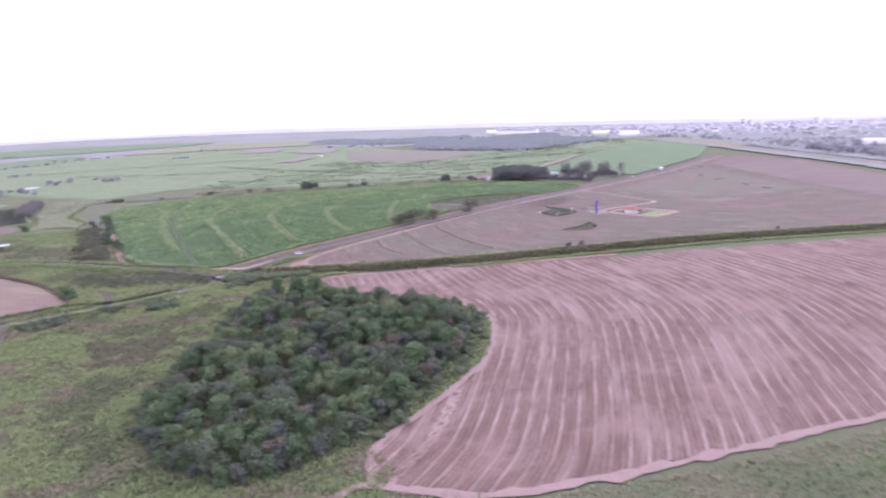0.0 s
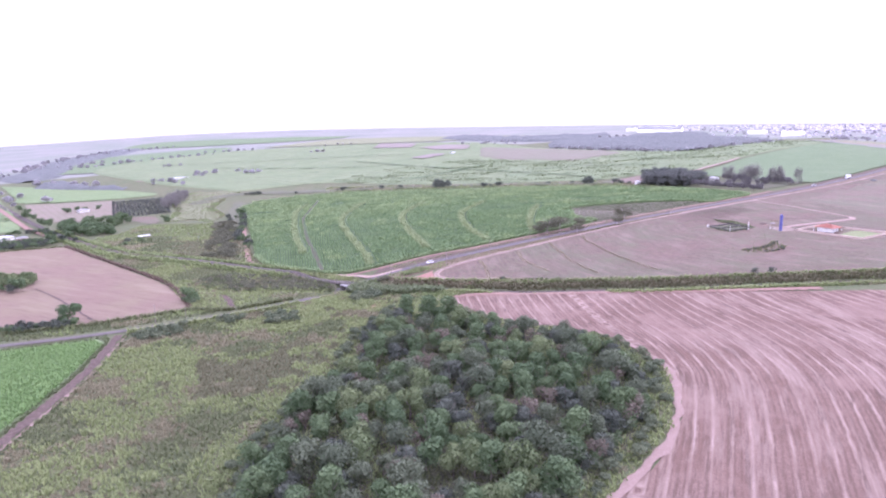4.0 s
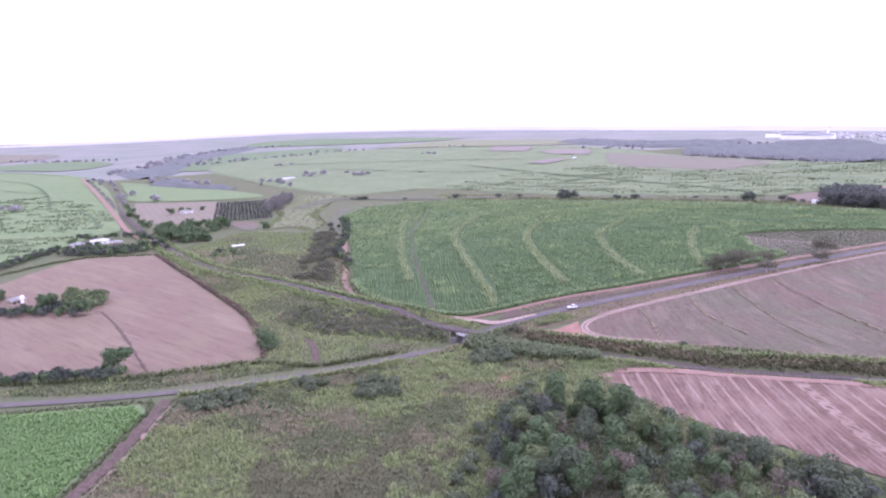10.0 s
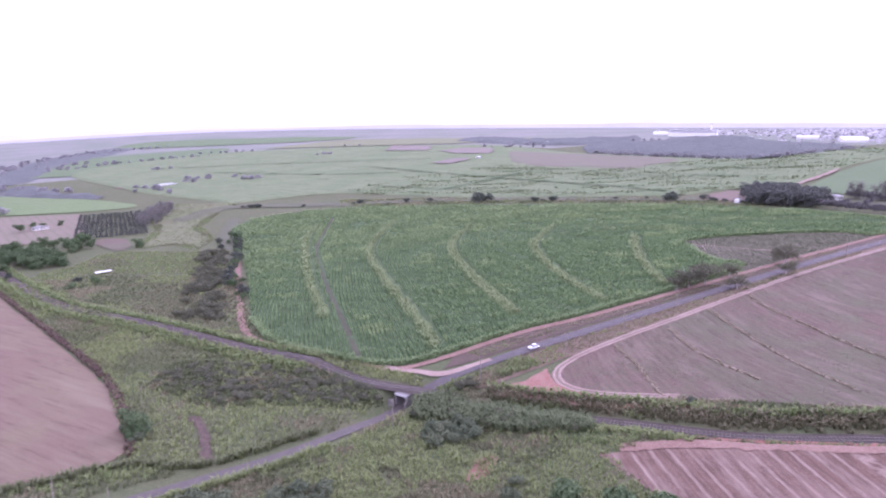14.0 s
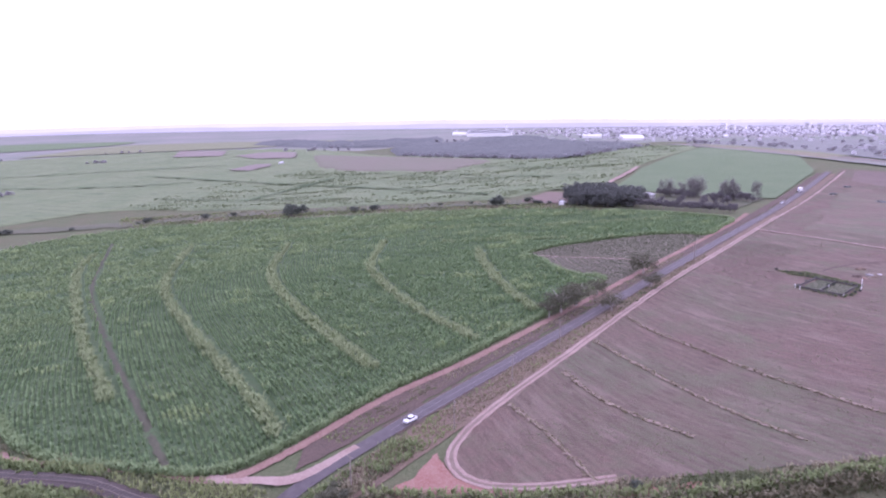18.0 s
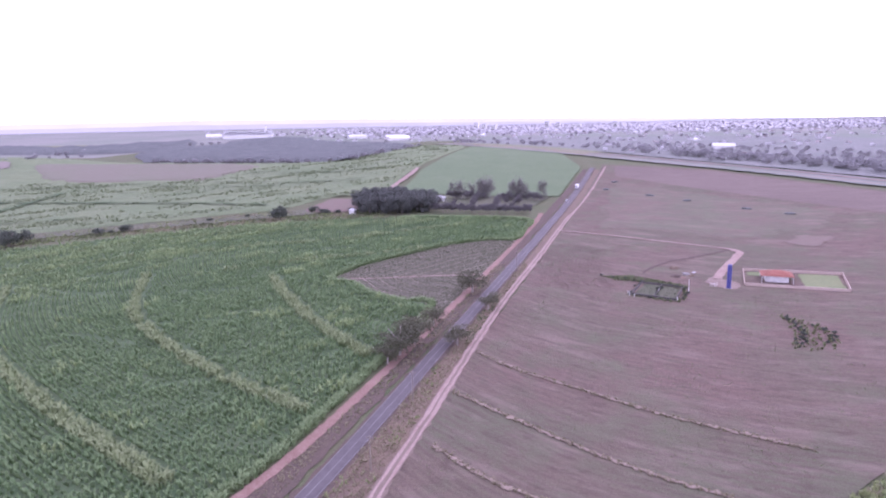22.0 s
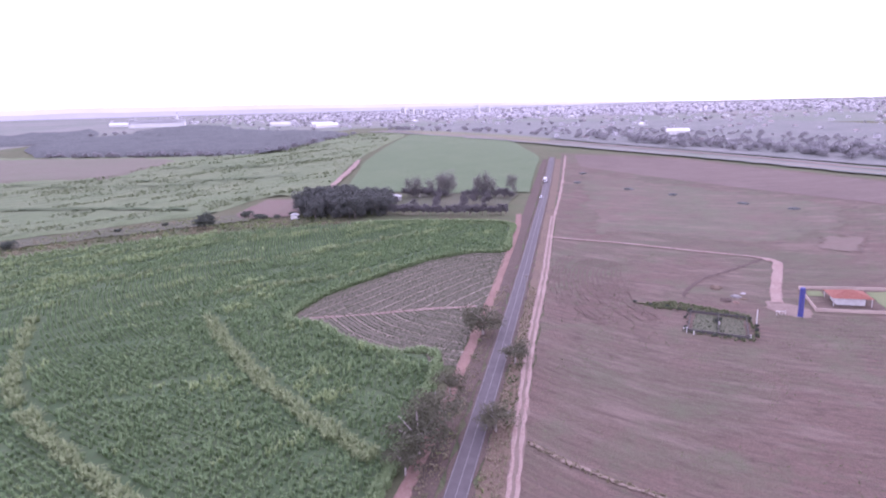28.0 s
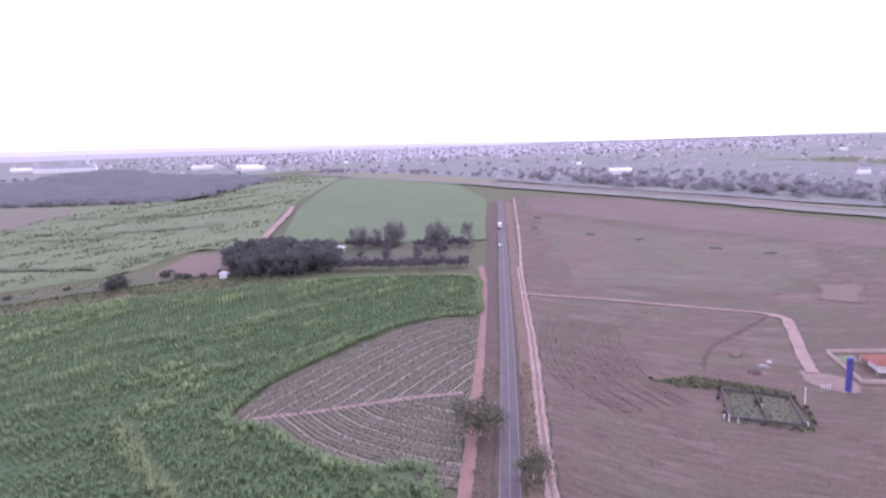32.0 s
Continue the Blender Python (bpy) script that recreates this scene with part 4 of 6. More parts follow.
rail_bed = ribbon("rail_bed", RAIL, 5.6, M["ballast"], 0.45, 4.0, level=True)
for side in (0.8, -0.8):
    ribbon("rail", RAIL, 0.14, M["steel"], 0.72, 4.0, 0.0, parent=rail_bed, shift=side, level=True)
line = bend(RAIL[4:14], 0.9)
bm = box(bmesh.new(), 0, 0, 0, 0.26, 2.6, 0.16)
sleeper = part("sleeper", bm, M["old_wood"], rail_bed)
for k in range(0, len(line) - 1):
    if k < 300:
        d = line[k + 1] - line[k]
        o = sleeper if k == 0 else sleeper.copy()
        if k:
            scene.collection.objects.link(o)
        o.matrix_basis = Matrix.Translation((*line[k], float(height(*line[k], True)) + 0.48)) @ Matrix.Rotation(math.atan2(d[1], d[0]), 4, "Z")

# the road passes under the railway through a concrete box
bridge = tagged(new("underpass"), "small weathered concrete underpass carrying a railway over a road", "bridge")
way_in = math.atan2(3.2, 9.0)
bridge.matrix_basis = Matrix.Translation((158.8, 356.0, float(lie(158.8, 356.0)) + 0.2)) @ Matrix.Rotation(way_in, 4, "Z")
part("deck", box(bmesh.new(), 0, 0, -0.7, 6.4, 4.9, 0.7, 0, 0.06), M["concrete"], bridge)
for side in (2.2, -2.2):
    part("abutment", box(bmesh.new(), 0, side, -5.6, 6.4, 0.45, 4.9, 0, 0.04), M["concrete"], bridge)
for end in (-3.3, 3.3):
    part("parapet", box(bmesh.new(), end, 0, -0.62, 0.25, 5.0, 0.62, 0, 0.05), M["roof_grey"], bridge, "pale concrete parapet")
    for side in (1, -1):
        part("wing_wall", box(bmesh.new(), end + math.copysign(1.1, end), side * 2.9, -5.2, 2.0, 0.35, 3.4, side * math.copysign(0.5, end), 0.04), M["concrete"], bridge)

# ---------------------------------------------------------------- grass and crops
LANE = [(289, 724), (223, 595), (187, 490), (168, 425), (158, 390)]
TERRACES = [[(262, 690), (233, 640), (190, 525), (165, 440)], [(307, 648), (246, 562), (214, 479), (194, 412), (184, 380)], [(344, 590), (284, 524), (248, 450), (226, 388)],
            [(372, 530), (316, 483), (279, 420), (262, 374)], [(376, 460), (348, 434), (318, 400), (300, 374)]]


FURROWS = [[(312, 668), (319, 635), (325, 601), (335, 572)], [(332, 566), (338, 546), (344, 521)], [(305, 480), (309, 471), (318, 447)], [(327, 446), (333, 425)], [(352, 564), (396, 555), (412, 526)], [(428, 560), (460, 532), (489, 504)], [(412, 516), (430, 474), (442, 450)], [(295, 490), (291, 459)], [(268, 419), (279, 403)],
           [(322, 665), (331, 621), (345, 584), (339, 535), (352, 508), (375, 473), (376, 452)], [(316, 674), (325, 600), (332, 551), (345, 500), (356, 463)], [(357, 512), (386, 497), (394, 464), (414, 455)],
           [(398, 524), (436, 511), (465, 486), (492, 440)], [(420, 433), (443, 420), (477, 402)], [(347, 646), (393, 635), (428, 612)], [(367, 557), (398, 542), (423, 528)], [(330, 700), (372, 682), (410, 660)],
           [(448, 505), (483, 480), (499, 446)], [(380, 600), (420, 580), (450, 548)]]
STREAKS = [[(417, 541), (441, 511), (456, 471), (512, 411)], [(462, 580), (484, 540), (504, 494), (521, 442)], [(384, 493), (405, 467), (423, 434), (450, 400)], [(350, 620), (390, 590), (430, 560)], [(372, 660), (410, 632), (446, 600)]]



def cane_stand():
    # rows run parallel to the terraces
    guide = bend([(190, 290), (205, 330), (226, 388), (248, 450), (284, 524), (344, 590), (430, 640), (560, 690)], 10.0)

    def offset(q):
        return away(q[:, 0], q[:, 1], guide) * np.where(q[:, 0] > np.interp(q[:, 1], guide[:, 1], guide[:, 0]), 1, -1)

    p = sown(CANE, 1.3, 11, 0.5)
    rng = np.random.default_rng(11)
    across = offset(p)
    slope = np.c_[offset(p + (0.3, 0)) - across, offset(p + (0, 0.3)) - across] / 0.3
    p = p - slope * (across - 1.62 * np.round(across / 1.62) + rng.normal(0, 0.07, len(p)))[:, None]
    p = p[inside(p[:, 0], p[:, 1], CANE)]
    lane = away(p[:, 0], p[:, 1], LANE)
    band = np.min([away(p[:, 0], p[:, 1], bend(t, 8)) for t in TERRACES], 0)
    rng = np.random.default_rng(12)
    furrow = np.min([away(p[:, 0], p[:, 1], bend(t, 8)) for t in FURROWS], 0) + 0.7 * drift(p[:, 0], p[:, 1], 6.0, 1.0)
    streak = np.min([away(p[:, 0], p[:, 1], bend(t, 8)) for t in STREAKS], 0)
    furrow = np.minimum(furrow, 0.2 + np.min([away(p[:, 0] - 3.2, p[:, 1] + 0.9, bend(t, 8)) for t in TERRACES], 0))
    thin = np.clip((p[:, 1] - 480) / 160, 0, 1)
    keep = (lane > 1.5) & (furrow > 1.3) & (rng.uniform(size=len(p)) > 0.45 * thin)
    p, band = p[keep], np.minimum(band, streak + 1.4)[keep]
    pale = band < 2.1 + 1.1 * drift(p[:, 0], p[:, 1], 4.0, 8.0)
    near = p[:, 1] + 60 * drift(p[:, 0], p[:, 1], 30, 4.0) + rng.normal(0, 25, len(p)) < 555
    # beyond the last terrace the stand lies in long low waves along the slope, below it in loose clumps
    u, v = 0.78 * p[:, 0] - 0.62 * p[:, 1], 0.62 * p[:, 0] + 0.78 * p[:, 1]
    wave = drift(u, v * 5.0, 34, 6.0) + 0.6 * drift(u, v * 4.0, 14, 7.0)
    clump = drift(p[:, 0], p[:, 1], 7.0, 2.5) + 0.6 * drift(p[:, 0], p[:, 1], 2.6, 5.5)
    rise = np.clip((v - 0.62 * 345 - 0.78 * 540) / 40 + 0.5, 0, 1)
    swell = (0.5 + 0.5 * rise) * wave * 1.25 + (1 - rise) * clump * 0.5 + rng.normal(0, 0.06, len(p))
    tall = 2.3 * np.clip(1 + 0.5 * swell, 0.45, 1.6)
    swell = swell + 0.75 * np.clip(drift(p[:, 0], p[:, 1], 26, 9.0) + 0.3 * drift(p[:, 0], p[:, 1], 9, 1.5) - 0.12, -0.15, 0.6) * (1 - 0.6 * rise)
    # leaf tone follows swell: natural drifts, plus shading of the dips put into colour
    yellow = (swell > 0.52) & ~pale
    deep = (swell < -0.3) & ~pale
    plain = ~pale & ~yellow & ~deep
    for kind, mask, mat, wide, count, seed, words in (("sugar_cane", plain & near, "cane", 0.3, 7, 13, "dense green sugar cane with arching leaves"), ("sugar_cane_far", plain & ~near, "cane", 0.42, 8, 14, "green sugar cane towards the creek"),
                                                      ("sugar_cane_deep", deep, "cane_deep", 0.34, 7, 17, "lower darker green cane in the dips of the field"), ("sugar_cane_yellow", yellow, "cane_light", 0.32, 7, 16, "taller tufts of lighter yellow green cane")):
        tufts(kind, p[mask], M[mat], tall[mask], wide, count, seed, words, "crop", 0.26, bow=0.6)
    tufts("sugar_cane_terrace", p[pale], M["cane_pale"], 3.0, 0.34, 9, 15, "taller yellowish cane along the terrace banks", "crop", 0.7)


def far_waves():
    """The cane land beyond the creek: long streaks of taller and of beaten stands."""
    p = sown([(430, 800), (548, 618), (572, 584), (620, 571), (640, 530), (760, 553), (1000, 570), (1020, 638), (880, 650), (820, 690), (760, 750), (680, 790), (660, 960), (480, 960), (370, 900)], 3.0, 64)
    u, v = 0.72 * p[:, 0] - 0.69 * p[:, 1], 0.69 * p[:, 0] + 0.72 * p[:, 1]
    wave = drift(u, v * 9.0, 110, 3.0) + 0.6 * drift(u, v * 6.0, 40, 4.0)
    tufts("far_cane_pale", p[wave > 0.24], M["cane_hazy"], 2.9, 0.7, 5, 65, "lighter streaks of tall cane beyond the creek", "crop", 1.4, 0.5)
    tufts("far_cane_dark", p[wave < -0.4], M["cane_hazy_deep"], 2.4, 0.7, 5, 66, "darker streaks of cane beyond the creek", "crop", 1.4, 0.5)
    p = sown([(-100, 1150), (-30, 1000), (4, 850), (-12, 757), (-27, 712), (-70, 642), (-180, 570), (-300, 640), (-330, 900), (-220, 1100)], 3.2, 67)
    u, v = 0.95 * p[:, 0] - 0.3 * p[:, 1], 0.3 * p[:, 0] + 0.95 * p[:, 1]
    wave = drift(u, v * 4.0, 60, 3.0) + 0.6 * drift(u, v * 3.0, 22, 4.0)
    tufts("west_cane_pale", p[wave > 0.25], M["cane_hazy"], 2.0, 0.8, 5, 68, "light green streaks of western cane", "crop", 1.4)
    tufts("west_cane_dark", p[wave < -0.3], M["cane_hazy_deep"], 2.0, 0.8, 5, 69, "green streaks of western cane", "crop", 1.4)


cane_stand()
far_waves()
rim = np.concatenate([along([(141, 462), (140, 424), (156, 391), (168, 377), (188, 374), (217, 373), (252, 369), (347, 370.5), (353, 387), (361, 403), (373, 417), (378, 431), (402, 429), (424, 419), (455, 401.5), (470, 384), (473, 369), (500, 370), (534, 376), (539, 420), (533, 465)], 0.3, 86 + k, 1.3) for k in range(2)])
tufts("cane_rim", rim, M["cane"], 1.9, 0.26, 7, 88, "ragged outer row of the green sugar cane", "crop", 0.7)
shoots = sown(NEW, 0.42, 17)
across = ring(shoots[:, 0], shoots[:, 1])
shoots = shoots[(np.abs((across / 1.525) % 1.0 - 0.5) < 0.2) & (np.abs((across / 6.1) % 1.0 - 0.5) < 0.4)]
tufts("young_cane", shoots, M["planted"], 0.36, 0.22, 3, 18, "rows of low young cane in a newly planted corner", "crop", 0.18, 0.25)
tufts("green_crop", sown([(37, 334), (39, 326), (17, 275), (-10, 232), (-70, 250), (-70, 343), (-2, 345)], 0.85, 19), M["corn_leaf"], 1.3, 0.26, 6, 20, "bright green young crop beside the dirt track", "crop", 0.4, 0.2)

VALLEY = [(47, 325), (62, 333), (104, 333), (128, 337), (142, 343), (150, 348), (168, 335), (176, 315), (172, 296), (150, 292), (125, 274), (98, 236), (70, 216), (50, 184), (56, 146), (72, 112), (30, 60), (-60, 80), (-60, 150), (-12, 208), (5, 236), (24, 272)]


GULLY = [(98, 377), (99, 370), (98.5, 362), (96.5, 352), (96, 347)]


def meadow(name, poly, gap, tall, seed, words, wet=0.0, dry=0.0, wide=0.22, count=6, dull=None):
    """Tall grass in drifts: green weeds, lush yellow green and dry hay."""
    p = sown(poly, gap, seed)
    p = p[away(p[:, 0], p[:, 1], GULLY) > 1.7]
    d = drift(p[:, 0], p[:, 1], 22, seed) + 0.45 * drift(p[:, 0], p[:, 1], 7, seed + 5.0)
    e = drift(p[:, 0], p[:, 1], 30, seed + 9.0) + 0.3 * drift(p[:, 0], p[:, 1], 6, seed + 2.0)
    d = d + np.random.default_rng(seed + 70).normal(0, 0.1, len(p))
    e = e + np.random.default_rng(seed + 71).normal(0, 0.1, len(p))
    hay = d > 0.2 - dry
    tussock = np.clip(1 + 0.75 * drift(p[:, 0], p[:, 1], 4.5, seed + 3.0) + 0.35 * drift(p[:, 0], p[:, 1], 1.9, seed + 1.0), 0.45, 1.8)
    lush = ~hay & (e > 0.08 - wet)
    brown = np.zeros(len(p), bool)
    if dull:
        near = np.exp(-((p[:, 0] - dull[0]) / dull[2]) ** 2 - ((p[:, 1] - dull[1]) / dull[3]) ** 2)
        brown = near + 0.9 * drift(p[:, 0], p[:, 1], 9, seed + 4.0) + 0.5 * drift(p[:, 0], p[:, 1], 3, seed + 6.0) > 0.5
    hay, lush = hay & ~brown, lush & ~brown
    for kind, mask, mat, h in (("dry_grass", hay, "hay", 0.9), ("lush_grass", lush, "lush", 1.0), ("weeds", ~hay & ~lush & ~brown, "weed", 0.85), ("dull_weeds", brown, "olive", 0.8)):
        if mask.sum() > 20:
            tufts(kind, p[mask], M[mat], tall * h * tussock[mask], wide, count, seed + len(kind), words[kind], "grass", gap * 0.55)


BRUSH_LAND = [(152, 357), (152, 368), (144, 388), (125, 413), (103, 428), (90, 411), (103, 383), (125, 369), (142, 355)]
WORDS = {"dry_grass": "pale dry grass in drifts among the weeds", "lush_grass": "lush yellow green grass on damp ground", "weeds": "rank olive green weeds and tall grass", "dull_weeds": "brownish faded weeds in the middle of the meadow"}
meadow("valley", VALLEY, 1.05, 1.2, 21, WORDS, wet=0.3, dry=-0.02, wide=0.18, count=7, dull=(80, 258, 28, 19))
meadow("bank", [(80, 392), (79, 364), (66, 352), (104, 343), (130, 346), (148, 356), (150, 372), (142, 394), (125, 424), (100, 484), (80, 540), (72, 500), (80, 430)], 1.5, 1.3, 22, WORDS, wet=0.15, dry=-0.15)
meadow("creek_meadow", [(150, 405), (140, 430), (142, 470), (160, 560), (120, 600), (80, 640), (64, 640), (82, 560), (108, 495), (130, 436)], 1.9, 1.1, 23, WORDS, dry=-0.05, wet=0.05, wide=0.3, dull=(118, 500, 26, 70))
meadow("verge_grass", [(178, 351), (202, 350.8), (300, 349.8), (420, 351.5), (420, 349), (302, 345), (236, 342), (203, 341), (178, 343)], 1.1, 0.8, 24, WORDS, dry=0.35)
meadow("verge_grass", [(190, 362), (300, 357.6), (420, 359.5), (420, 363.4), (319, 361.8), (250, 363.5), (215, 367.5), (190, 369)], 1.1, 0.6, 25, WORDS, dry=0.3)
meadow("stubble_edge", [(6, 372), (40, 360), (76, 356), (90, 344), (50, 347), (20, 354), (-10, 366)], 1.3, 1.3, 26, WORDS, wet=0.1, dry=-0.2)
tufts("lane_hedge", along([(-30, 388), (0, 374), (40, 361), (76, 357), (95, 345), (125, 347)], 0.35, 57, 1.1), M["weed"], 2.0, 0.3, 7, 58, "tall green growth along the lane", "grass", 0.7)
tufts("lane_hedge", along([(50, 337.5), (74, 334), (104, 333.6), (124, 336)], 0.3, 59, 0.8), M["lush"], 1.9, 0.25, 7, 60, "tall yellow green grass along the lane", "grass", 0.7)
for offset, seed in ((4.6, 31), (6.6, 39), (-4.6, 32), (-6.4, 30)):
    p = bend(RAIL[12:18], 0.6)
    t = np.gradient(p, axis=0)
    t /= np.linalg.norm(t, axis=1)[:, None]
    rng = np.random.default_rng(seed)
    q = p + np.c_[-t[:, 1], t[:, 0]] * (offset + rng.normal(0, 1.0, len(p)))[:, None]
    tufts("berm_grass", q, M["lush"], 1.9, 0.35, 7, seed, "bright yellow green grass on the railway berm", "grass", 0.7)
for shift, seed, mat, tall, words in ((8.0, 33, "olive", 1.5, "tall reedy grass on the bank of the railway cutting"), (5.5, 34, "olive", 1.6, "dark rank growth on the cutting's slope"), (6.8, 37, "hay", 1.6, "dry reedy growth on the cutting's slope"), (9.2, 38, "lush", 1.8, "tall reedy grass on the bank of the railway cutting"), (-7.0, 35, "lush", 1.6, "yellow green grass along the cutting's lower edge"),
                                      (-9.0, 36, "lush", 1.3, "yellow green grass along the cutting's lower edge")):
    p = bend(RAIL[0:10], 0.5)
    t = np.gradient(p, axis=0)
    t /= np.linalg.norm(t, axis=1)[:, None]
    rng = np.random.default_rng(seed)
    q = p + np.c_[t[:, 1], -t[:, 0]] * (shift + rng.normal(0, 0.9, len(p)))[:, None]
    q = q[(q[:, 0] > 172) & ~((shift < 0) & (q[:, 0] > 196) & (q[:, 0] < 234))]
    tufts("cutting_grass", q, M[mat], tall, 0.4, 7, seed, words, "grass", 0.8)
tufts("tall_reeds", sown([(158, 349), (166, 345), (174, 332), (188, 306), (182, 298), (166, 310), (150, 338)], 1.05, 91), M["reed"], 2.9, 0.3, 9, 92, "tall dark green reeds on the railway bank", "grass", 0.7)
meadow("brush_weeds", BRUSH_LAND, 1.0, 1.5, 61, WORDS, wet=-0.2, dry=-0.2)
meadow("rail_growth", [(152, 378), (146, 397), (141, 418), (150, 405), (158, 388), (163, 373), (169, 361), (164, 360)], 1.1, 1.4, 51, WORDS, wet=0.1)
meadow("rail_growth", [(165, 353), (176, 352), (202, 351), (201, 342), (174, 342), (182, 327), (189, 314), (181, 322), (171, 340)], 1.0, 1.5, 52, WORDS, wet=0.0, dry=-0.1)
meadow("reeds", [(186, 318), (197, 311), (212, 297), (238, 269), (262, 247), (300, 215), (360, 173), (360, 166), (300, 208), (258, 239), (236, 260), (214, 280), (198, 299)], 1.0, 1.5, 53, WORDS, wet=-0.05, dry=0.2, wide=0.22)
meadow("rail_side", [(172, 318), (190, 298), (207, 277), (228, 256), (252, 233), (300, 198), (350, 162), (350, 154), (300, 189), (252, 227), (231, 250), (197, 282), (178, 292), (172, 300)], 1.1, 1.2, 54, WORDS, wet=0.15)
meadow("south_grass", [(86, 100), (100, 79), (145, 52), (188, 29), (240, -10), (180, -60), (60, 30), (30, 60), (72, 112)], 1.6, 0.9, 55, WORDS, dry=0.4)
meadow("west_grass", [(-60, 78), (30, 58), (60, 30), (20, -20), (-80, 20)], 2.2, 1.0, 56, WORDS)
meadow("creek_grass", [(200, 945), (258, 910), (226, 860), (190, 776), (183, 700), (160, 664), (150, 700), (126, 708), (152, 790), (162, 880)], 2.2, 0.8, 62, WORDS, wet=0.1, dry=-0.1, wide=0.4)
meadow("west_meadow", [(60, 640), (84, 640), (122, 602), (160, 566), (178, 640), (160, 660), (120, 700), (104, 705), (84, 668), (66, 660)], 2.0, 0.9, 63, WORDS, wet=0.3, dry=-0.2, wide=0.35)
meadow("plough_head", [(150, 292), (172, 300), (190, 290), (196, 282), (176, 288), (172, 270), (170, 262), (156, 284)], 1.2, 1.0, 69, WORDS, wet=0.1)
meadow("track_corner", [(58, 130), (92, 127), (88, 112), (78, 104), (62, 112)], 1.0, 0.9, 70, WORDS, wet=0.1)
meadow("stubble_margin", [(41, 634), (49, 593), (71, 479), (80, 428), (86, 428), (96, 470), (86, 540), (66, 630)], 1.5, 1.2, 73, WORDS, wet=0.15, dry=-0.1)
tufts("lane_hedge", along([(-70, 572), (-48, 610), (-10, 646), (38, 634)], 0.4, 74, 2.2), M["weed"], 1.6, 0.35, 7, 75, "tall green growth round the stubble field", "grass", 0.8)
tufts("track_grass", np.concatenate([along([(41, 338), (40, 327), (28, 296), (17, 275), (0, 242), (-12, 226)], 0.4, 76, 0.8), along([(49, 335), (46, 325), (35, 296), (23, 271), (5, 238), (-12, 208)], 0.4, 77, 0.9),
                                      along([(-80, 347.5), (-40, 347.5), (-2, 347.5), (38, 338)], 0.35, 78, 1.4)]), M["weed"], 0.8, 0.25, 6, 79, "rough grass along the crop's edge and the track", "grass", 0.6)
ribbon("gully", GULLY, 2.6, M["mud"], 0.3, 1.0, ragged=0.5)
BANDS = [[(311, 341), (301, 325), (291, 301), (284, 283), (277, 253)], [(283, 339), (272, 318), (264, 302), (258, 287), (253, 269)], [(256, 335), (247, 320), (242, 304), (240, 290)], [(230, 337), (222, 320), (210, 300)]]
for k, b in enumerate(BANDS):
    ribbon("terrace_bank", b, 0.85, M["straw_bank"], 0.38, 0.8, 0.06, ragged=0.36, seed=k)
    tufts("terrace_grass", along(b, 0.45, 40 + k, 0.7), M["hay"], 0.5, 0.2, 7, 44 + k, "straw coloured grass left along a terrace bank", "grass", 0.5, 0.2)

clods = sown([(216, 300), (206, 318), (208, 332), (302, 340), (440, 344), (480, 330), (470, 280), (440, 290), (404, 318), (376, 302), (372, 280), (392, 274), (400, 250), (388, 215), (360, 182), (300, 222), (245, 266)], 1.7, 150)
green = drift(clods[:, 0], clods[:, 1], 24, 12.0) + 0.5 * drift(clods[:, 0], clods[:, 1], 6, 13.0) + np.random.default_rng(151).normal(0, 0.2, len(clods))
tufts("pasture_grass", clods[green > 0.25], M["weed"], 0.12, 0.3, 3, 153, "thin green regrowth in the pasture", "grass", 0.6, 0.2, 0.6)
tufts("stubble_rim", np.concatenate([along([(80, 362), (82, 392), (80, 428), (71, 479), (49, 593), (41, 632)], 0.4, 156 + k, 1.0) for k in range(2)]), M["rust"], 1.3, 0.3, 6, 158, "dark rusty weeds along the stubble field's rim", "grass", 0.6)
meadow("creek_side", [(330, 800), (430, 700), (494, 604), (522, 528), (538, 468), (556, 500), (550, 545), (560, 575), (540, 610), (505, 655), (440, 765), (350, 850)], 2.6, 1.0, 159, WORDS, wet=0.1, dry=0.05, wide=0.6)
meadow("wood_side", [(40, 150), (44, 184), (66, 218), (94, 238), (121, 274), (150, 292), (174, 268), (178, 238), (193, 205), (184, 168), (156, 145), (122, 133), (88, 125), (56, 125)], 1.15, 1.1, 160, WORDS, wet=0.25, dry=-0.2)

# ---------------------------------------------------------------- woodland and trees
FOREST = [(142, 278), (158, 261), (164, 236), (182, 205), (175, 174), (152, 152), (121, 140), (90, 131), (62, 132), (50, 148), (53, 180), (77, 212), (107, 235), (127, 265)]
sheet("forest_floor", FOREST, M["litter"], 0.25, 4.0)
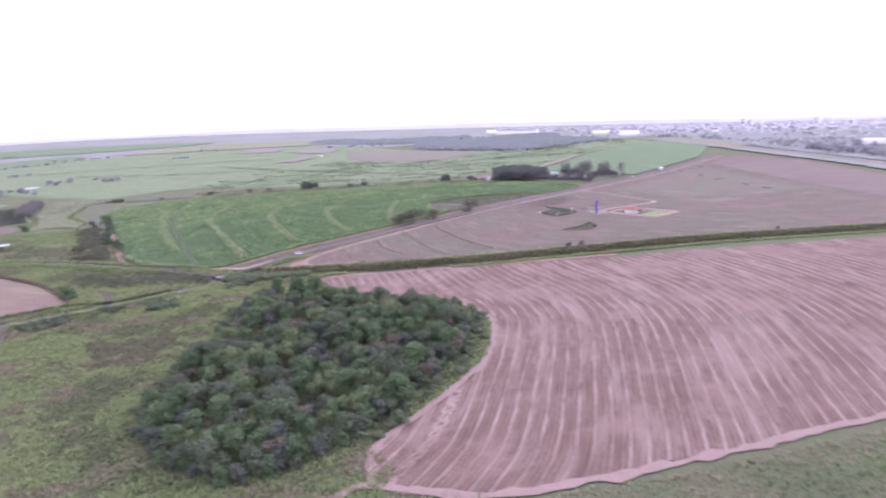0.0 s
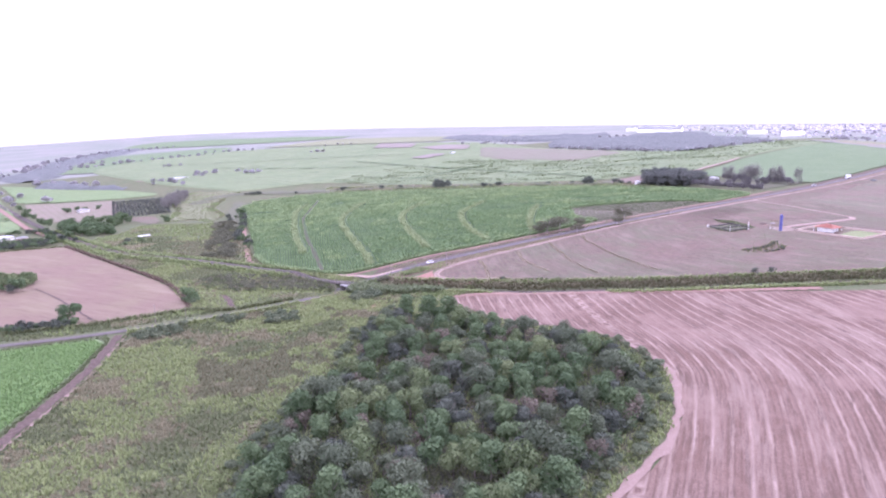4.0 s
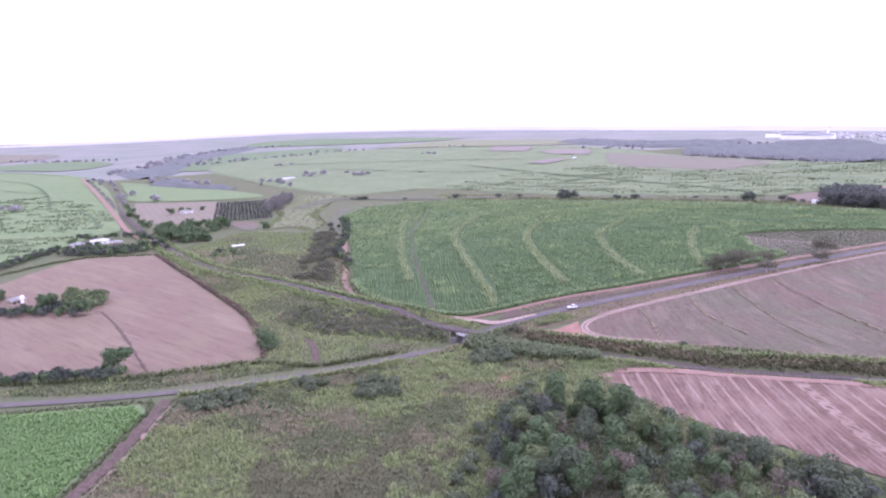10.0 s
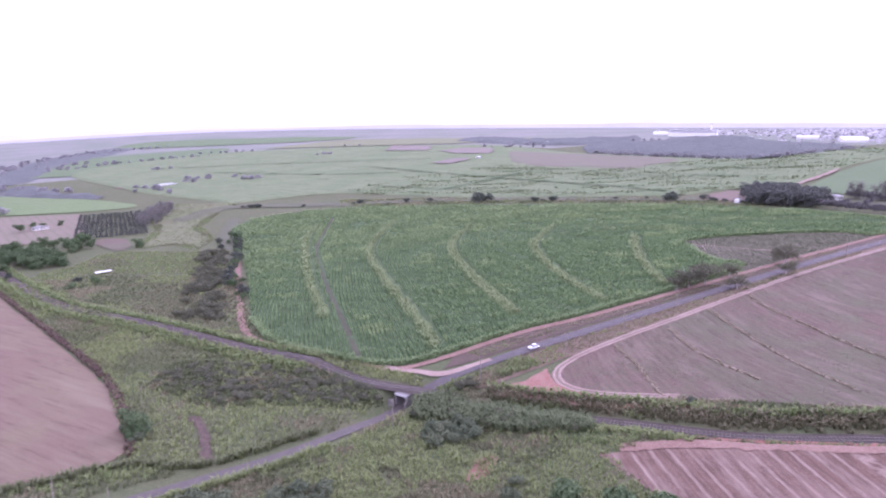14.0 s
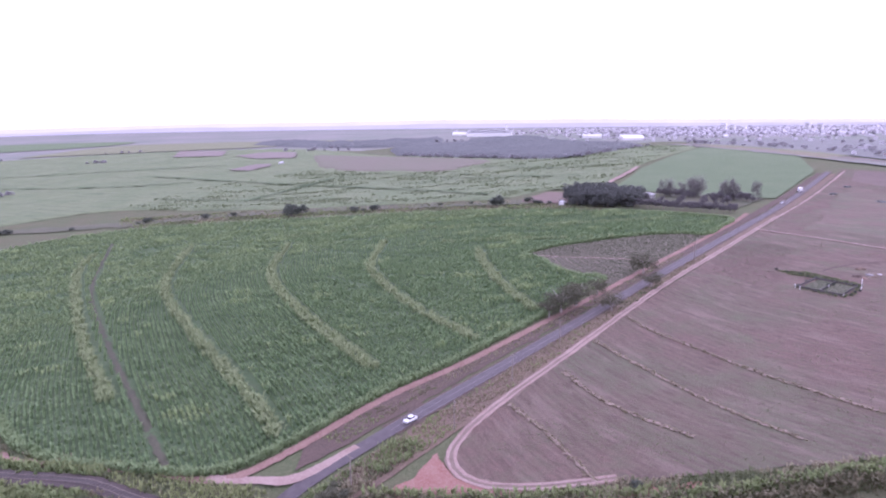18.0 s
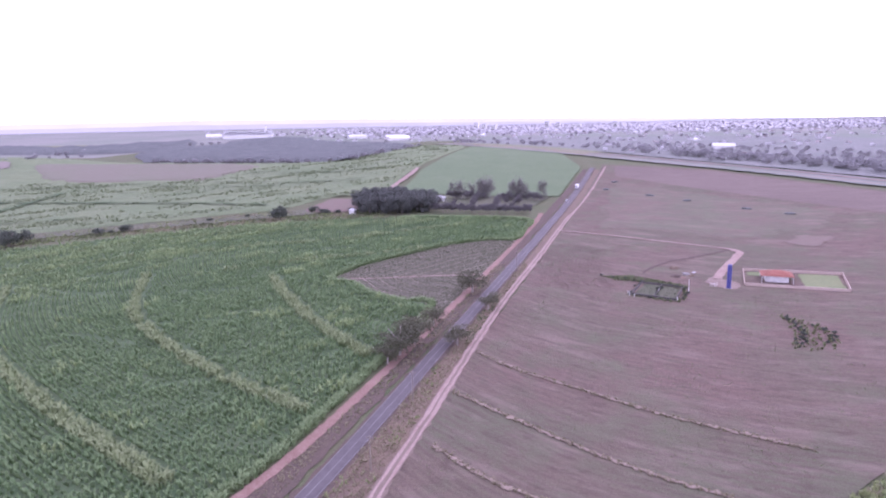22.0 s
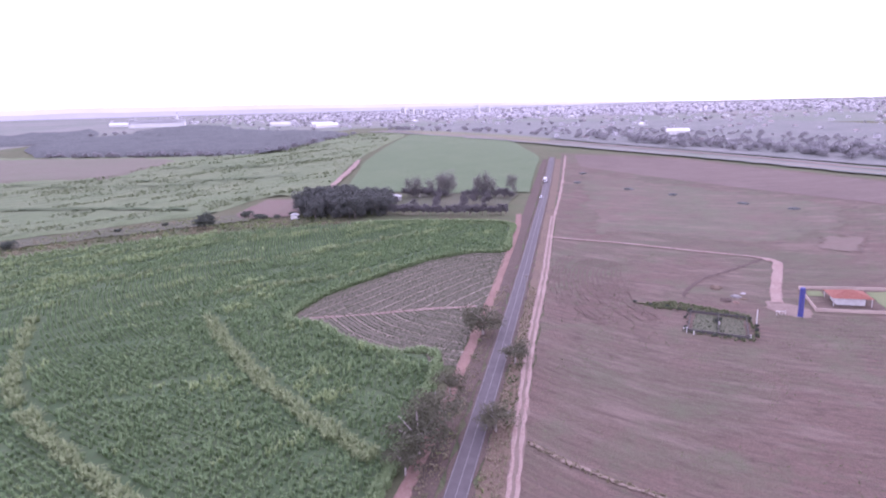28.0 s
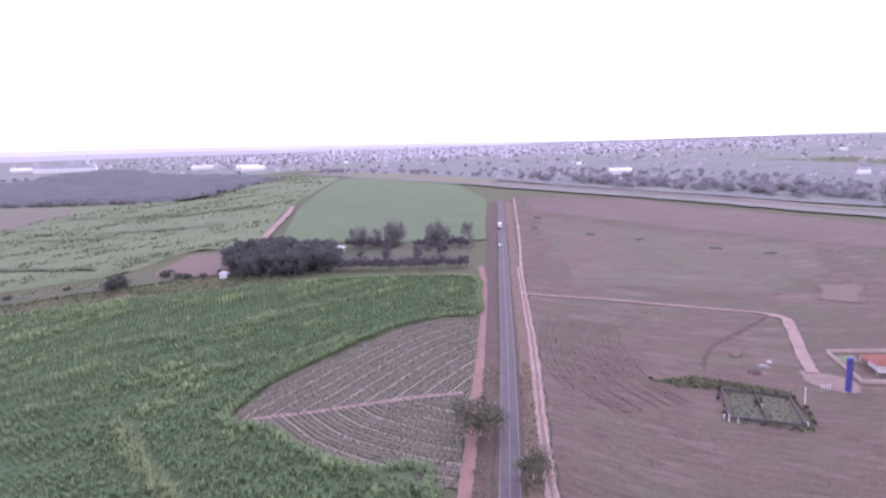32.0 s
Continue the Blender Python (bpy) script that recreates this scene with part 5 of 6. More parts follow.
woods = [tree("forest_tree", r, h, 30 + k, mat, label=words, leaves=n, leaf=size, lobes=lobes) for k, (r, h, mat, words, n, size, lobes) in enumerate((
    (3.8, 8.6, "leaf", "dense green broadleaf tree in a small wood", 1500, 0.52, 9), (4.6, 10.0, "leaf", "tall dense green broadleaf tree in a small wood", 1700, 0.55, 10),
    (3.9, 8.2, "leaf_dark", "dark green broadleaf tree in a small wood", 1400, 0.52, 9), (3.6, 8.0, "leaf_grey", "grey green tree with an open crown in a small wood", 1000, 0.48, 8),
    (4.2, 9.0, "leaf_bright", "light green broadleaf tree in a small wood", 1600, 0.52, 9), (4.0, 9.4, "leaf", "dense green broadleaf tree in a small wood", 1500, 0.52, 8),
    (3.4, 8.0, "leaf_dry", "half bare greyish tree in a small wood", 520, 0.42, 7), (4.8, 9.6, "leaf_grey", "broad grey green tree in a small wood", 1500, 0.52, 11)))]
mix = np.random.default_rng(7).permutation(sown(FOREST, 6.6, 5))
stand(woods, mix, 6, 0.8, 1.22, "trees of the wood")
rim_wood = [tree("edge_tree", 3.0, 5.6, 160 + k, mat, label=words, leaves=1100, leaf=0.46, lobes=11, stem=0.25, low=0.06) for k, (mat, words) in enumerate((("leaf", "low bushy green tree at the wood's edge"), ("leaf_grey", "low bushy grey green tree at the wood's edge"), ("leaf_dark", "low bushy dark tree at the wood's edge")))]
middle = np.mean(FOREST, 0)
stand(rim_wood, [q + (middle - q) / np.linalg.norm(middle - q) * 2.5 for q in along(FOREST + FOREST[:1], 3.4, 163, 1.0)], 164, 0.7, 1.2, "bushy trees of the wood's edge")
outer = [tree("shrub", 2.1, 2.3, 70 + k, "leaf_shrub", label="rounded dull green shrub among tall grass", category="shrub", leaves=700, leaf=0.34, lobes=6, stem=0.3) for k in range(3)]
edge = list(along([(60, 145), (92, 130), (121, 137), (152, 149), (180, 173), (190, 203), (174, 240), (170, 266)], 4.0, 71, 1.5))
edge += list(along([(50, 178), (70, 214), (98, 234), (124, 270), (150, 288)], 4.5, 72, 2.5))
stand(outer, edge + [(x + 0.0, y) for x, y in list(sown([(100, 308), (112, 306), (116, 318), (104, 322)], 2.6, 74)) + list(sown([(50, 322), (66, 320), (72, 330), (54, 333)], 2.6, 75)) + list(sown([(144, 316), (158, 312), (160, 326), (148, 330)], 2.8, 76)) + list(sown([(84, 322), (96, 320), (96, 331), (86, 332)], 3.0, 77))] + [(107, 313), (104, 309), (59, 329), (62, 331), (52, 328), (66, 326), (82, 370), (85, 374), (80, 378)], 73, 0.7, 1.5, "shrubs of the valley")
brush = [tree("brush", 2.1, 1.9, 80 + k, "leaf_brush", label="brownish matted brush on the railway bank", category="shrub", leaves=750, leaf=0.32, lobes=7, stem=0.25) for k in range(2)]
BRUSH = [(150, 357), (150, 366), (143, 385), (124, 410), (103, 425), (93, 411), (105, 385), (125, 372), (142, 358)]
stand(brush, list(sown(BRUSH, 3.3, 81)) + list(sown([(149, 340), (157, 347), (172, 332), (187, 304), (182, 297), (165, 312)], 3.4, 82)) + list(sown([(170, 350), (178, 350), (176, 343), (172, 344)], 2.5, 85)), 84, 0.45, 1.15, "brush along the railway")
thicket = [tree("thicket", 2.4, 2.6, 86, "leaf_brush", label="dark brown green thicket along the creek", category="shrub", leaves=700, leaf=0.36, lobes=8, stem=0.25)]
stand(thicket, [q for q in sown([(131, 470), (150, 540), (176, 640), (160, 650), (134, 560), (114, 488)], 3.4, 86) if noise.noise(Vector((q[0] / 14, q[1] / 14, 3.0))) > -0.05], 87, 0.6, 1.4, "thicket of the creek")
hedge = [tree("hedge_bush", 2.4, 3.2, 90 + k, "leaf_dark" if k else "leaf", label="dark green hedge bush by the lane", category="bush", leaves=500, leaf=0.5, lobes=7, stem=0.25) for k in range(2)]
stand(hedge, list(along([(-60, 402), (-30, 390), (-7, 379), (4, 375), (19, 370), (31, 367)], 2.2, 91, 1.3)) + list(sown([(-30, 485), (-10, 476), (6, 468), (10, 478), (0, 494), (-14, 500)], 6.0, 96)) + list(along([(-110, 590), (-60, 640), (-30, 690), (-16, 702)], 6, 92, 1.5)) +
      list(along([(-10, 690), (12, 668), (39, 672), (46, 650)], 6, 93, 3.0)) + [(-12, 484), (-6, 486), (0, 472), (8, 468), (3, 476), (-28, 490), (-36, 520), (-8, 508), (-40, 495)] + list(sown([(-26, 672), (-5, 654), (17, 645), (37, 654), (38, 668), (10, 676), (-20, 688)], 5.0, 97)) + list(along([(-59, 614), (-42, 663), (-29, 694)], 3.2, 98, 1.5)) + list(along([(-20, 755), (-6, 742), (24, 738), (36, 704)], 4.5, 99, 3.0)) +
      list(along([(188, 670), (186, 650), (160, 570), (147, 500)], 6, 94, 3.5)) + [(180, 680), (190, 676), (175, 655), (79, 594), (83, 612), (92, 600)], 95, 0.8, 1.7, "hedge bushes of the farms")

field_tree = [tree("field_tree", 4.2, 7.5, 100 + k, "leaf", label="rounded green tree standing alone by the fields", leaves=1300, leaf=0.55, stem=0.2, low=0.2) for k in range(2)]
FARM_TREES = [(31, 371), (82, 374), (-6, 484), (-34, 526), (10, 467), (129, 713), (77, 750), (54, 754), (65, 745), (90, 740), (100, 735), (84, 758), (32, 664), (20, 668), (46, 668), (0, 690), (-20, 715), (190, 672), (65, 878), (87, 882), (54, 864), (72, 870), (95, 770), (70, 775),
                  (-135, 1018), (-125, 1021), (-113, 1004), (-106, 992), (-3, 1062), (3, 990), (-2, 1030), (10, 930), (17, 869), (-20, 1240), (-26, 1280), (-44, 1327), (-55, 1360), (-12, 1150), (22, 840), (28, 800), (34, 770)] + list(sown([(42, 735), (50, 688), (63, 672), (78, 676), (80, 700), (64, 742), (48, 760)], 7.0, 102)) + list(sown([(82, 716), (96, 735), (101, 780), (94, 770)], 7.0, 103)) + list(along([(28, 1263), (50, 1243), (87, 1173)], 13, 106, 6)) + list(along([(186, 1129), (200, 1100), (216, 1043)], 14, 107, 6)) + [(259, 1183), (270, 1173), (282, 1163), (319, 1151), (341, 1114)]
stand(field_tree, near_part(FARM_TREES), 101, 0.8, 1.4, "scattered farm trees")
yard_tree = [tree("yard_tree", 3.6, 5.5, 142 + k, "leaf_bright", label="bushy light green tree round a small farm", leaves=900, leaf=0.55) for k in range(2)]
stand(yard_tree, list(sown([(-6, 520), (-2, 496), (14, 478), (20, 492), (8, 516)], 5.5, 144)) + list(sown([(-70, 520), (-58, 500), (-34, 492), (-38, 506), (-56, 528)], 6.0, 145)), 146, 0.7, 1.3, "trees of the small farm")
creek_tree = [tree("creek_tree", 6.5, 9.5, 104 + k, "leaf_dark", label="broad dark green tree beside the creek", leaves=800, leaf=0.9) for k in range(2)]
CREEK_TREES = [(432, 704), (437, 710), (427, 699), (440, 702), (526, 556), (528, 558), (36, 1271), (83, 1208), (109, 1155), (322, 1117), (330, 1105), (177, 1092), (258, 1142), (250, 1150), (40, 1000), (10, 1080), (-60, 1330), (-40, 1280)]
stand(creek_tree, near_part(CREEK_TREES), 105, 0.9, 1.3, "trees of the creek and the far fields")
low = [tree("creek_bush", 4.0, 3.4, 108, "leaf_dark", label="low dark bush along the creek", category="bush", leaves=420, leaf=0.8, stem=0.2)]
stand(low, [(250, 868), (256, 862), (262, 858), (300, 826), (345, 803), (352, 800), (390, 772), (410, 760), (470, 668), (476, 662), (482, 654), (520, 612), (536, 590)] + list(along([(555, 545), (552, 530), (560, 515)], 6, 110, 2)), 111, 0.5, 1.3, "bushes of the creek")
orchard = [tree("orchard_tree", 2.5, 3.8, 112, "leaf_grove", label="dark orchard tree planted in rows", leaves=260, leaf=0.75, stem=0.25)]
stand(orchard, [(94 + 3.7 * i + 0.1 * (y - 800), y - 0.6 * i + 0.06 * (i - 8) ** 2) for y in range(784, 934, 15) for i in range(15)], 113, 0.7, 0.95, "orchard rows")

grove = [tree("grove_tree", 7.4, 15.5, 60 + k, "leaf_grove", label="dark green mango tree in a grove, its leaves paled for haze", lobes=15, leaves=1900, leaf=0.8, stem=0.15, low=0.06) for k in range(2)]
stand(grove, sown([(550, 502), (550, 456), (560, 452), (590, 458), (606, 500), (592, 521), (573, 515)], 7.6, 3), 8, 0.8, 1.1, "trees of the grove")
screen = [tree("screen_bush", 3.4, 7.2, 64 + k, "leaf_screen", label="screening bush in a clipped row, its leaves greyed for haze", category="hedge", leaves=600, leaf=0.6, stem=0.2) for k in range(2)]
stand(screen, list(along([(560, 450), (558, 415), (560, 380)], 2.1, 65, 0.7)) + list(along([(618, 458), (614, 428)], 2.6, 66, 1.5)) + list(along([(614, 416), (612, 384)], 2.6, 67, 2.0)) + list(along([(590, 388), (584, 410), (588, 448)], 6.0, 68, 8.0)), 69, 0.8, 1.15, "screening row")
gums = [tree("gum_tree", 5.0, 15.5, 114 + k, "leaf_gum", label="tall thin gum tree with a sparse crown", leaves=1100, leaf=0.6, lobes=16, hollow=0.4, bark="bark_pale", stem=0.3, flat=1.9, low=0.12) for k in range(3)]
stand(gums, [(614, 452), (618, 446), (620, 437), (624, 432), (620, 428), (617, 407), (621, 402), (616, 398), (622, 384), (615, 447), (622, 441), (618, 432), (626, 427), (618, 404)], 118, 0.8, 1.15, "gum trees behind the yard")

roadside = [tree("roadside_tree", 7.2, 9.5, 120 + k, "leaf_road", label="spreading brownish tree with a pale trunk by the road", leaves=2600, leaf=0.45, lobes=15, hollow=0.3, bark="bark_pale", flat=0.42, stem=0.45, fork=6) for k in range(3)]
stand(gums[1:], list(sown([(143, 830), (150, 815), (162, 825), (192, 915), (182, 925), (165, 885)], 6.0, 119)), 117, 0.55, 0.8, "gum clump beside the orchard")
made = stand(roadside, [(313, 363), (303, 364), (371, 361.5), (330, 363), (351, 349), (315, 349), (296, 365)], 123, 0.95, 1.1, "roadside trees")
for ob, k in zip(made, (1.15, 1.2, 1.15, 0.7, 0.72, 0.78, 0.7)):
    ob.scale = (k, k, max(k, 0.8))
stand([tree("scrub_tree", 1.6, 3.4, 125, "leaf_dark", label="small dark tree on the cutting's edge", leaves=260, leaf=0.4, stem=0.3)], [(212, 292), (300, 216), (306, 212), (402, 142)], 126, 0.9, 1.3, "small trees of the cutting")

# ---------------------------------------------------------------- things by the road
def utility_pole(x, y, tall=8.5):
    root = tagged(new("utility_pole"), "slim wooden utility pole with a crossarm by the road", "pole", "utility poles")
    part("shaft", rod(bmesh.new(), (0, 0, -0.8), (0, 0, tall), 0.15, 0.10, 8), M["wood"], root)
    arm = part("crossarm", box(bmesh.new(), 0, 0, tall - 0.6, 0.12, 1.8, 0.14), M["wood"], root)
    for k in (-0.75, 0, 0.75):
        part("insulator", rod(bmesh.new(), (0, k, tall - 0.46), (0, k, tall - 0.26), 0.06, 0.04, 6), M["concrete"], arm)
    root.matrix_basis = Matrix.Translation(on(x, y))
    return root


first = utility_pole(179, 345)
for k, (x, y) in enumerate([(211, 341), (243, 345), (276, 348.5), (408, 352), (143, 336), (72, 330), (62, 345)]):
    copy_thing(first, Matrix.Translation(on(x, y)))


def car(x, y, turn, paint, kind="car", words="small white hatchback car on the asphalt road"):
    root = tagged(new(kind), words, "car")
    bm = bmesh.new()
    box(bm, 0, 0, 0.3, 4.1, 1.7, 0.62, 0, 0.12)
    part("body", bm, paint, root)
    bm = bmesh.new()
    box(bm, -0.2, 0, 0.9, 2.3, 1.5, 0.56, 0, 0.2)
    for v in bm.verts:
        if v.co.z > 1.2:
            v.co.x = v.co.x * 0.82 - 0.05
    part("cabin", bm, M["dark"], root, "dark tinted windows")
    part("roof", box(bmesh.new(), -0.25, 0, 1.44, 1.6, 1.32, 0.07, 0, 0.03), paint, root)
    for a in (-1.25, 1.25):
        for b in (-0.78, 0.78):
            wheel = part("wheel", rod(bmesh.new(), (a, b - 0.1, 0.31), (a, b + 0.1, 0.31), 0.31, 0.31, 12), M["rubber"], root)
            part("rim", rod(bmesh.new(), (a, b - 0.11, 0.31), (a, b + 0.11, 0.31), 0.19, 0.19, 10), M["steel"], wheel)
    for b in (-0.55, 0.55):
        part("headlight", box(bmesh.new(), 2.06, b, 0.62, 0.08, 0.34, 0.16), M["lamp"], root)
    root.matrix_basis = Matrix.Translation(on(x, y, 0.4)) @ Matrix.Rotation(turn, 4, "Z")
    return root


car(208, 353.8, math.pi + 0.02, M["car"])


def truck(x, y, turn):
    root = tagged(new("truck"), "white box truck on the straight asphalt road", "truck")
    part("cab", box(bmesh.new(), 2.6, 0, 0.6, 1.7, 2.2, 1.9, 0, 0.15), M["car"], root)
    part("windscreen", box(bmesh.new(), 3.44, 0, 1.5, 0.06, 1.9, 0.75), M["dark"], root)
    part("cargo_box", box(bmesh.new(), -0.9, 0, 0.9, 5.0, 2.4, 2.4, 0, 0.05), M["white"], root)
    part("chassis", box(bmesh.new(), 0, 0, 0.5, 6.6, 1.2, 0.3), M["dark"], root)
    for a in (-2.2, 2.5):
        for b in (-1.0, 1.0):
            wheel = part("wheel", rod(bmesh.new(), (a, b - 0.14, 0.48), (a, b + 0.14, 0.48), 0.48, 0.48, 12), M["rubber"], root)
            part("rim", rod(bmesh.new(), (a, b - 0.15, 0.48), (a, b + 0.15, 0.48), 0.27, 0.27, 10), M["steel"], wheel)
    for b in (-0.8, 0.8):
        part("headlight", box(bmesh.new(), 3.45, b, 0.8, 0.08, 0.4, 0.24), M["lamp"], root)
    root.matrix_basis = Matrix.Translation(on(x, y, 0.4)) @ Matrix.Rotation(turn, 4, "Z")


truck(672, 365.4, math.pi + 0.03)
car(612, 363.6, math.pi + 0.03, M["car"], "car", "white car on the road in front of a truck")

# ---------------------------------------------------------------- the pasture's buildings
tank = tagged(new("water_tower"), "tall blue cylindrical steel water tower on bare earth", "water tower")
bm = rod(bmesh.new(), (0, 0, 0.3), (0, 0, 9.6), 0.82, 0.82, 24)
part("shell", bm, M["blue"], tank)
part("footing", rod(bmesh.new(), (0, 0, -0.4), (0, 0, 0.32), 1.25, 1.2, 16), M["concrete"], tank)
part("cap", rod(bmesh.new(), (0, 0, 9.6), (0, 0, 9.85), 0.87, 0.3, 24), M["blue"], tank)
part("pipe", rod(bmesh.new(), (0.92, 0, 0), (0.92, 0, 9.3), 0.05, 0.05, 6), M["steel"], tank)
for k in range(18):
    part("rung", box(bmesh.new(), -0.9, 0, 0.6 + 0.5 * k, 0.05, 0.45, 0.05), M["steel"], tank)
tank.matrix_basis = Matrix.Translation(on(398.4, 264.2))


def hip_house(kind, x, y, w, d, tall, rise, turn, walls, roof, words, eave=0.6, porch=0.0, panes=2):
    """A house with a hipped roof, doors and windows, and a porch on posts if wanted."""
    root = tagged(new(kind), words, "house")
    part("wall", box(bmesh.new(), 0, 0, -0.3, w, d, tall + 0.3), M[walls], root)
    bm = bmesh.new()
    a, b, r = w / 2 + eave + porch, d / 2 + eave + porch, max(0.3, (w - d) / 2)
    low = [bm.verts.new(p) for p in ((-a, -b, tall), (a, -b, tall), (a, b, tall), (-a, b, tall))]
    ridge = [bm.verts.new((-r, 0, tall + rise)), bm.verts.new((r, 0, tall + rise))] if w >= d else [bm.verts.new((0, -max(0.3, (d - w) / 2), tall + rise)), bm.verts.new((0, max(0.3, (d - w) / 2), tall + rise))]
    if w >= d:
        for f in ((low[0], low[1], ridge[1], ridge[0]), (low[2], low[3], ridge[0], ridge[1]), (low[1], low[2], ridge[1]), (low[3], low[0], ridge[0])):
            bm.faces.new(f)
    else:
        for f in ((low[1], low[2], ridge[1], ridge[0]), (low[3], low[0], ridge[0], ridge[1]), (low[0], low[1], ridge[0]), (low[2], low[3], ridge[1])):
            bm.faces.new(f)
    bm.faces.new(low[::-1])
    bmesh.ops.solidify(bm, geom=bm.faces[:], thickness=0.08)
    part("roof", bm, M[roof], root)
    part("door", box(bmesh.new(), 0.2 * w, -d / 2 - 0.03, 0, 0.9, 0.08, 2.05), M["wood"], root)
    for k in range(panes):
        win = part("window", box(bmesh.new(), (-0.35 + 0.3 * k) * w, -d / 2 - 0.03, 1.0, 1.2, 0.08, 1.0), M["dark"], root)
        part("sill", box(bmesh.new(), (-0.35 + 0.3 * k) * w, -d / 2 - 0.1, 0.9, 1.4, 0.2, 0.1), M["concrete"], win)
        win = part("window", box(bmesh.new(), -w / 2 - 0.03, (-0.25 + 0.5 * k) * d, 1.0, 0.08, 1.1, 1.0), M["dark"], root)
        part("sill", box(bmesh.new(), -w / 2 - 0.1, (-0.25 + 0.5 * k) * d, 0.9, 0.2, 1.3, 0.1), M["concrete"], win)
    if porch:
        for px in (-1, 0, 1):
            for py in (-1, 1):
                part("post", rod(bmesh.new(), (px * (w / 2 + porch), py * (d / 2 + porch), -0.3), (px * (w / 2 + porch), py * (d / 2 + porch), tall), 0.1, 0.1, 6), M["white"], root)
    root.matrix_basis = Matrix.Translation(on(x, y)) @ Matrix.Rotation(turn, 4, "Z")
    return root


hip_house("farmhouse", 415, 245.5, 8.5, 6.5, 2.8, 1.8, math.pi / 2, "white", "roof_red", "single storey house with a red hipped tile roof", 0.5, 1.4)


def garden_wall(points, tall, mat, words, kind="garden_wall"):
    root = tagged(new(kind), words, "wall")
    for (ax, ay), (bx, by) in zip(points[:-1], points[1:]):
        bm = bmesh.new()
        n = max(1, int(math.hypot(bx - ax, by - ay) / 3))
        for k in range(n):
            u = (k + 0.5) / n
            x, y = ax + (bx - ax) * u, ay + (by - ay) * u
            box(bm, x, y, float(height(x, y)) - 0.2, math.hypot(bx - ax, by - ay) / n + 0.02, 0.22, tall + 0.2, math.atan2(by - ay, bx - ax))
        part("wall_panel", bm, M[mat], root)
    return root


garden_wall([(404, 258), (428, 257), (430, 219), (404, 221), (404, 258)], 1.3, "wall_tan", "low tan garden wall round a lawn and a house")
sheet("lawn", [(406, 236), (406, 222), (428, 221), (427, 236)], M["lawn"], 0.3, 2.5, straight=True)
sheet("lawn_front", [(420, 256), (426, 255.5), (426, 250), (420, 251)], M["lawn"], 0.3, 2.5, straight=True)

pen_hedge = [tree("pen_bush", 0.8, 1.3, 130 + k, "leaf_dark", label="dull clipped bush round an old pen", category="hedge", leaves=200, leaf=0.4, stem=0.2) for k in range(2)]
pen_line = list(along([(381, 300), (377, 283.5), (394, 281), (398, 297), (381, 300)], 3.2, 131, 0.5)) + list(along([(396, 289), (379, 291)], 3.2, 132, 0.5))
for run in ([(381, 300), (377, 283.5), (394, 281), (398, 297), (381, 300)], [(396, 289), (379, 291.5)]):
    pen = garden_wall(run, 1.0, "old_wood", "old grey board fence of a small pen", "pen_fence")
    for (ax, ay), (bx, by) in zip(run[:-1], run[1:]):
        for u in (0.0, 0.25, 0.5, 0.75):
            x, y = ax + (bx - ax) * u, ay + (by - ay) * u
            part("post", rod(bmesh.new(), on(x, y, -0.3), on(x, y, 1.2), 0.12, 0.1, 6), M["old_wood"], pen)
pen_line += list(along([(404, 313), (402, 305), (399, 296)], 3.0, 133, 1.3)) + list(along([(366, 247), (352, 245), (340, 247)], 0.8, 134, 1.3)) + list(along([(360, 240), (351, 236), (344, 239)], 1.4, 135, 1.3))
tufts("brush_grass", sown([(368, 250), (352, 247), (338, 249), (336, 240), (346, 234), (362, 238)], 2.2, 71), M["weed"], 1.2, 0.3, 7, 72, "clump of tall olive grass in the pasture", "grass", 0.6)
stand(pen_hedge, pen_line, 136, 0.5, 1.0, "bushes of the pasture")
sheet("pen_floor", [(382, 299), (378, 284.5), (393, 282), (397, 296)], M["creek"], 0.26, 2.0, straight=True)
tufts("pen_weeds", sown([(382, 299), (378, 284.5), (393, 282), (397, 296)], 1.2, 137), M["leaf_grey"], 0.35, 0.2, 4, 138, "low dull green weeds inside the old pen", "grass", 0.4, 0.2)
tufts("pen_edge_weeds", np.concatenate([sown([(405, 314), (408, 302), (402, 288), (397, 279), (393, 281), (399, 297), (400, 308)], 0.8, 139), along([(381, 301), (376, 283), (394, 280)], 0.7, 140, 0.9)]), M["weed"], 0.9, 0.26, 6, 141, "rank green weeds along the old pen", "grass", 0.5)


def white_post(x, y, tall, kind="post", words="white painted concrete post by the pen"):
    root = tagged(new(kind), words, "post")
    part("shaft", box(bmesh.new(), 0, 0, -0.3, 0.22, 0.22, tall + 0.3, 0, 0.03), M["white"], root)
    part("cap", box(bmesh.new(), 0, 0, tall, 0.3, 0.3, 0.1, 0, 0.02), M["white"], root)
    root.matrix_basis = Matrix.Translation(on(x, y))


white_post(389, 279, 5.0, "post", "tall thin white post in the pasture")
for x, y, h in ((379.5, 300.5, 1.8), (378.5, 298.6, 1.3), (381, 301.2, 1.2), (387.5, 290, 1.2), (377, 283, 1.4)):
    white_post(x, y, h)
frame_ob = tagged(new("pipe_rack"), "pale steel pipe rack beside the water tower", "rack")
for k in range(4):
    part("upright", rod(bmesh.new(), (k * 0.9, 0, 0), (k * 0.9, 0, 1.9), 0.06, 0.06, 6), M["white"], frame_ob)
part("crosspipe", rod(bmesh.new(), (-0.2, 0, 1.5), (2.9, 0, 1.5), 0.05, 0.05, 6), M["white"], frame_ob)
frame_ob.matrix_basis = Matrix.Translation(on(399, 268.5)) @ Matrix.Rotation(1.8, 4, "Z")


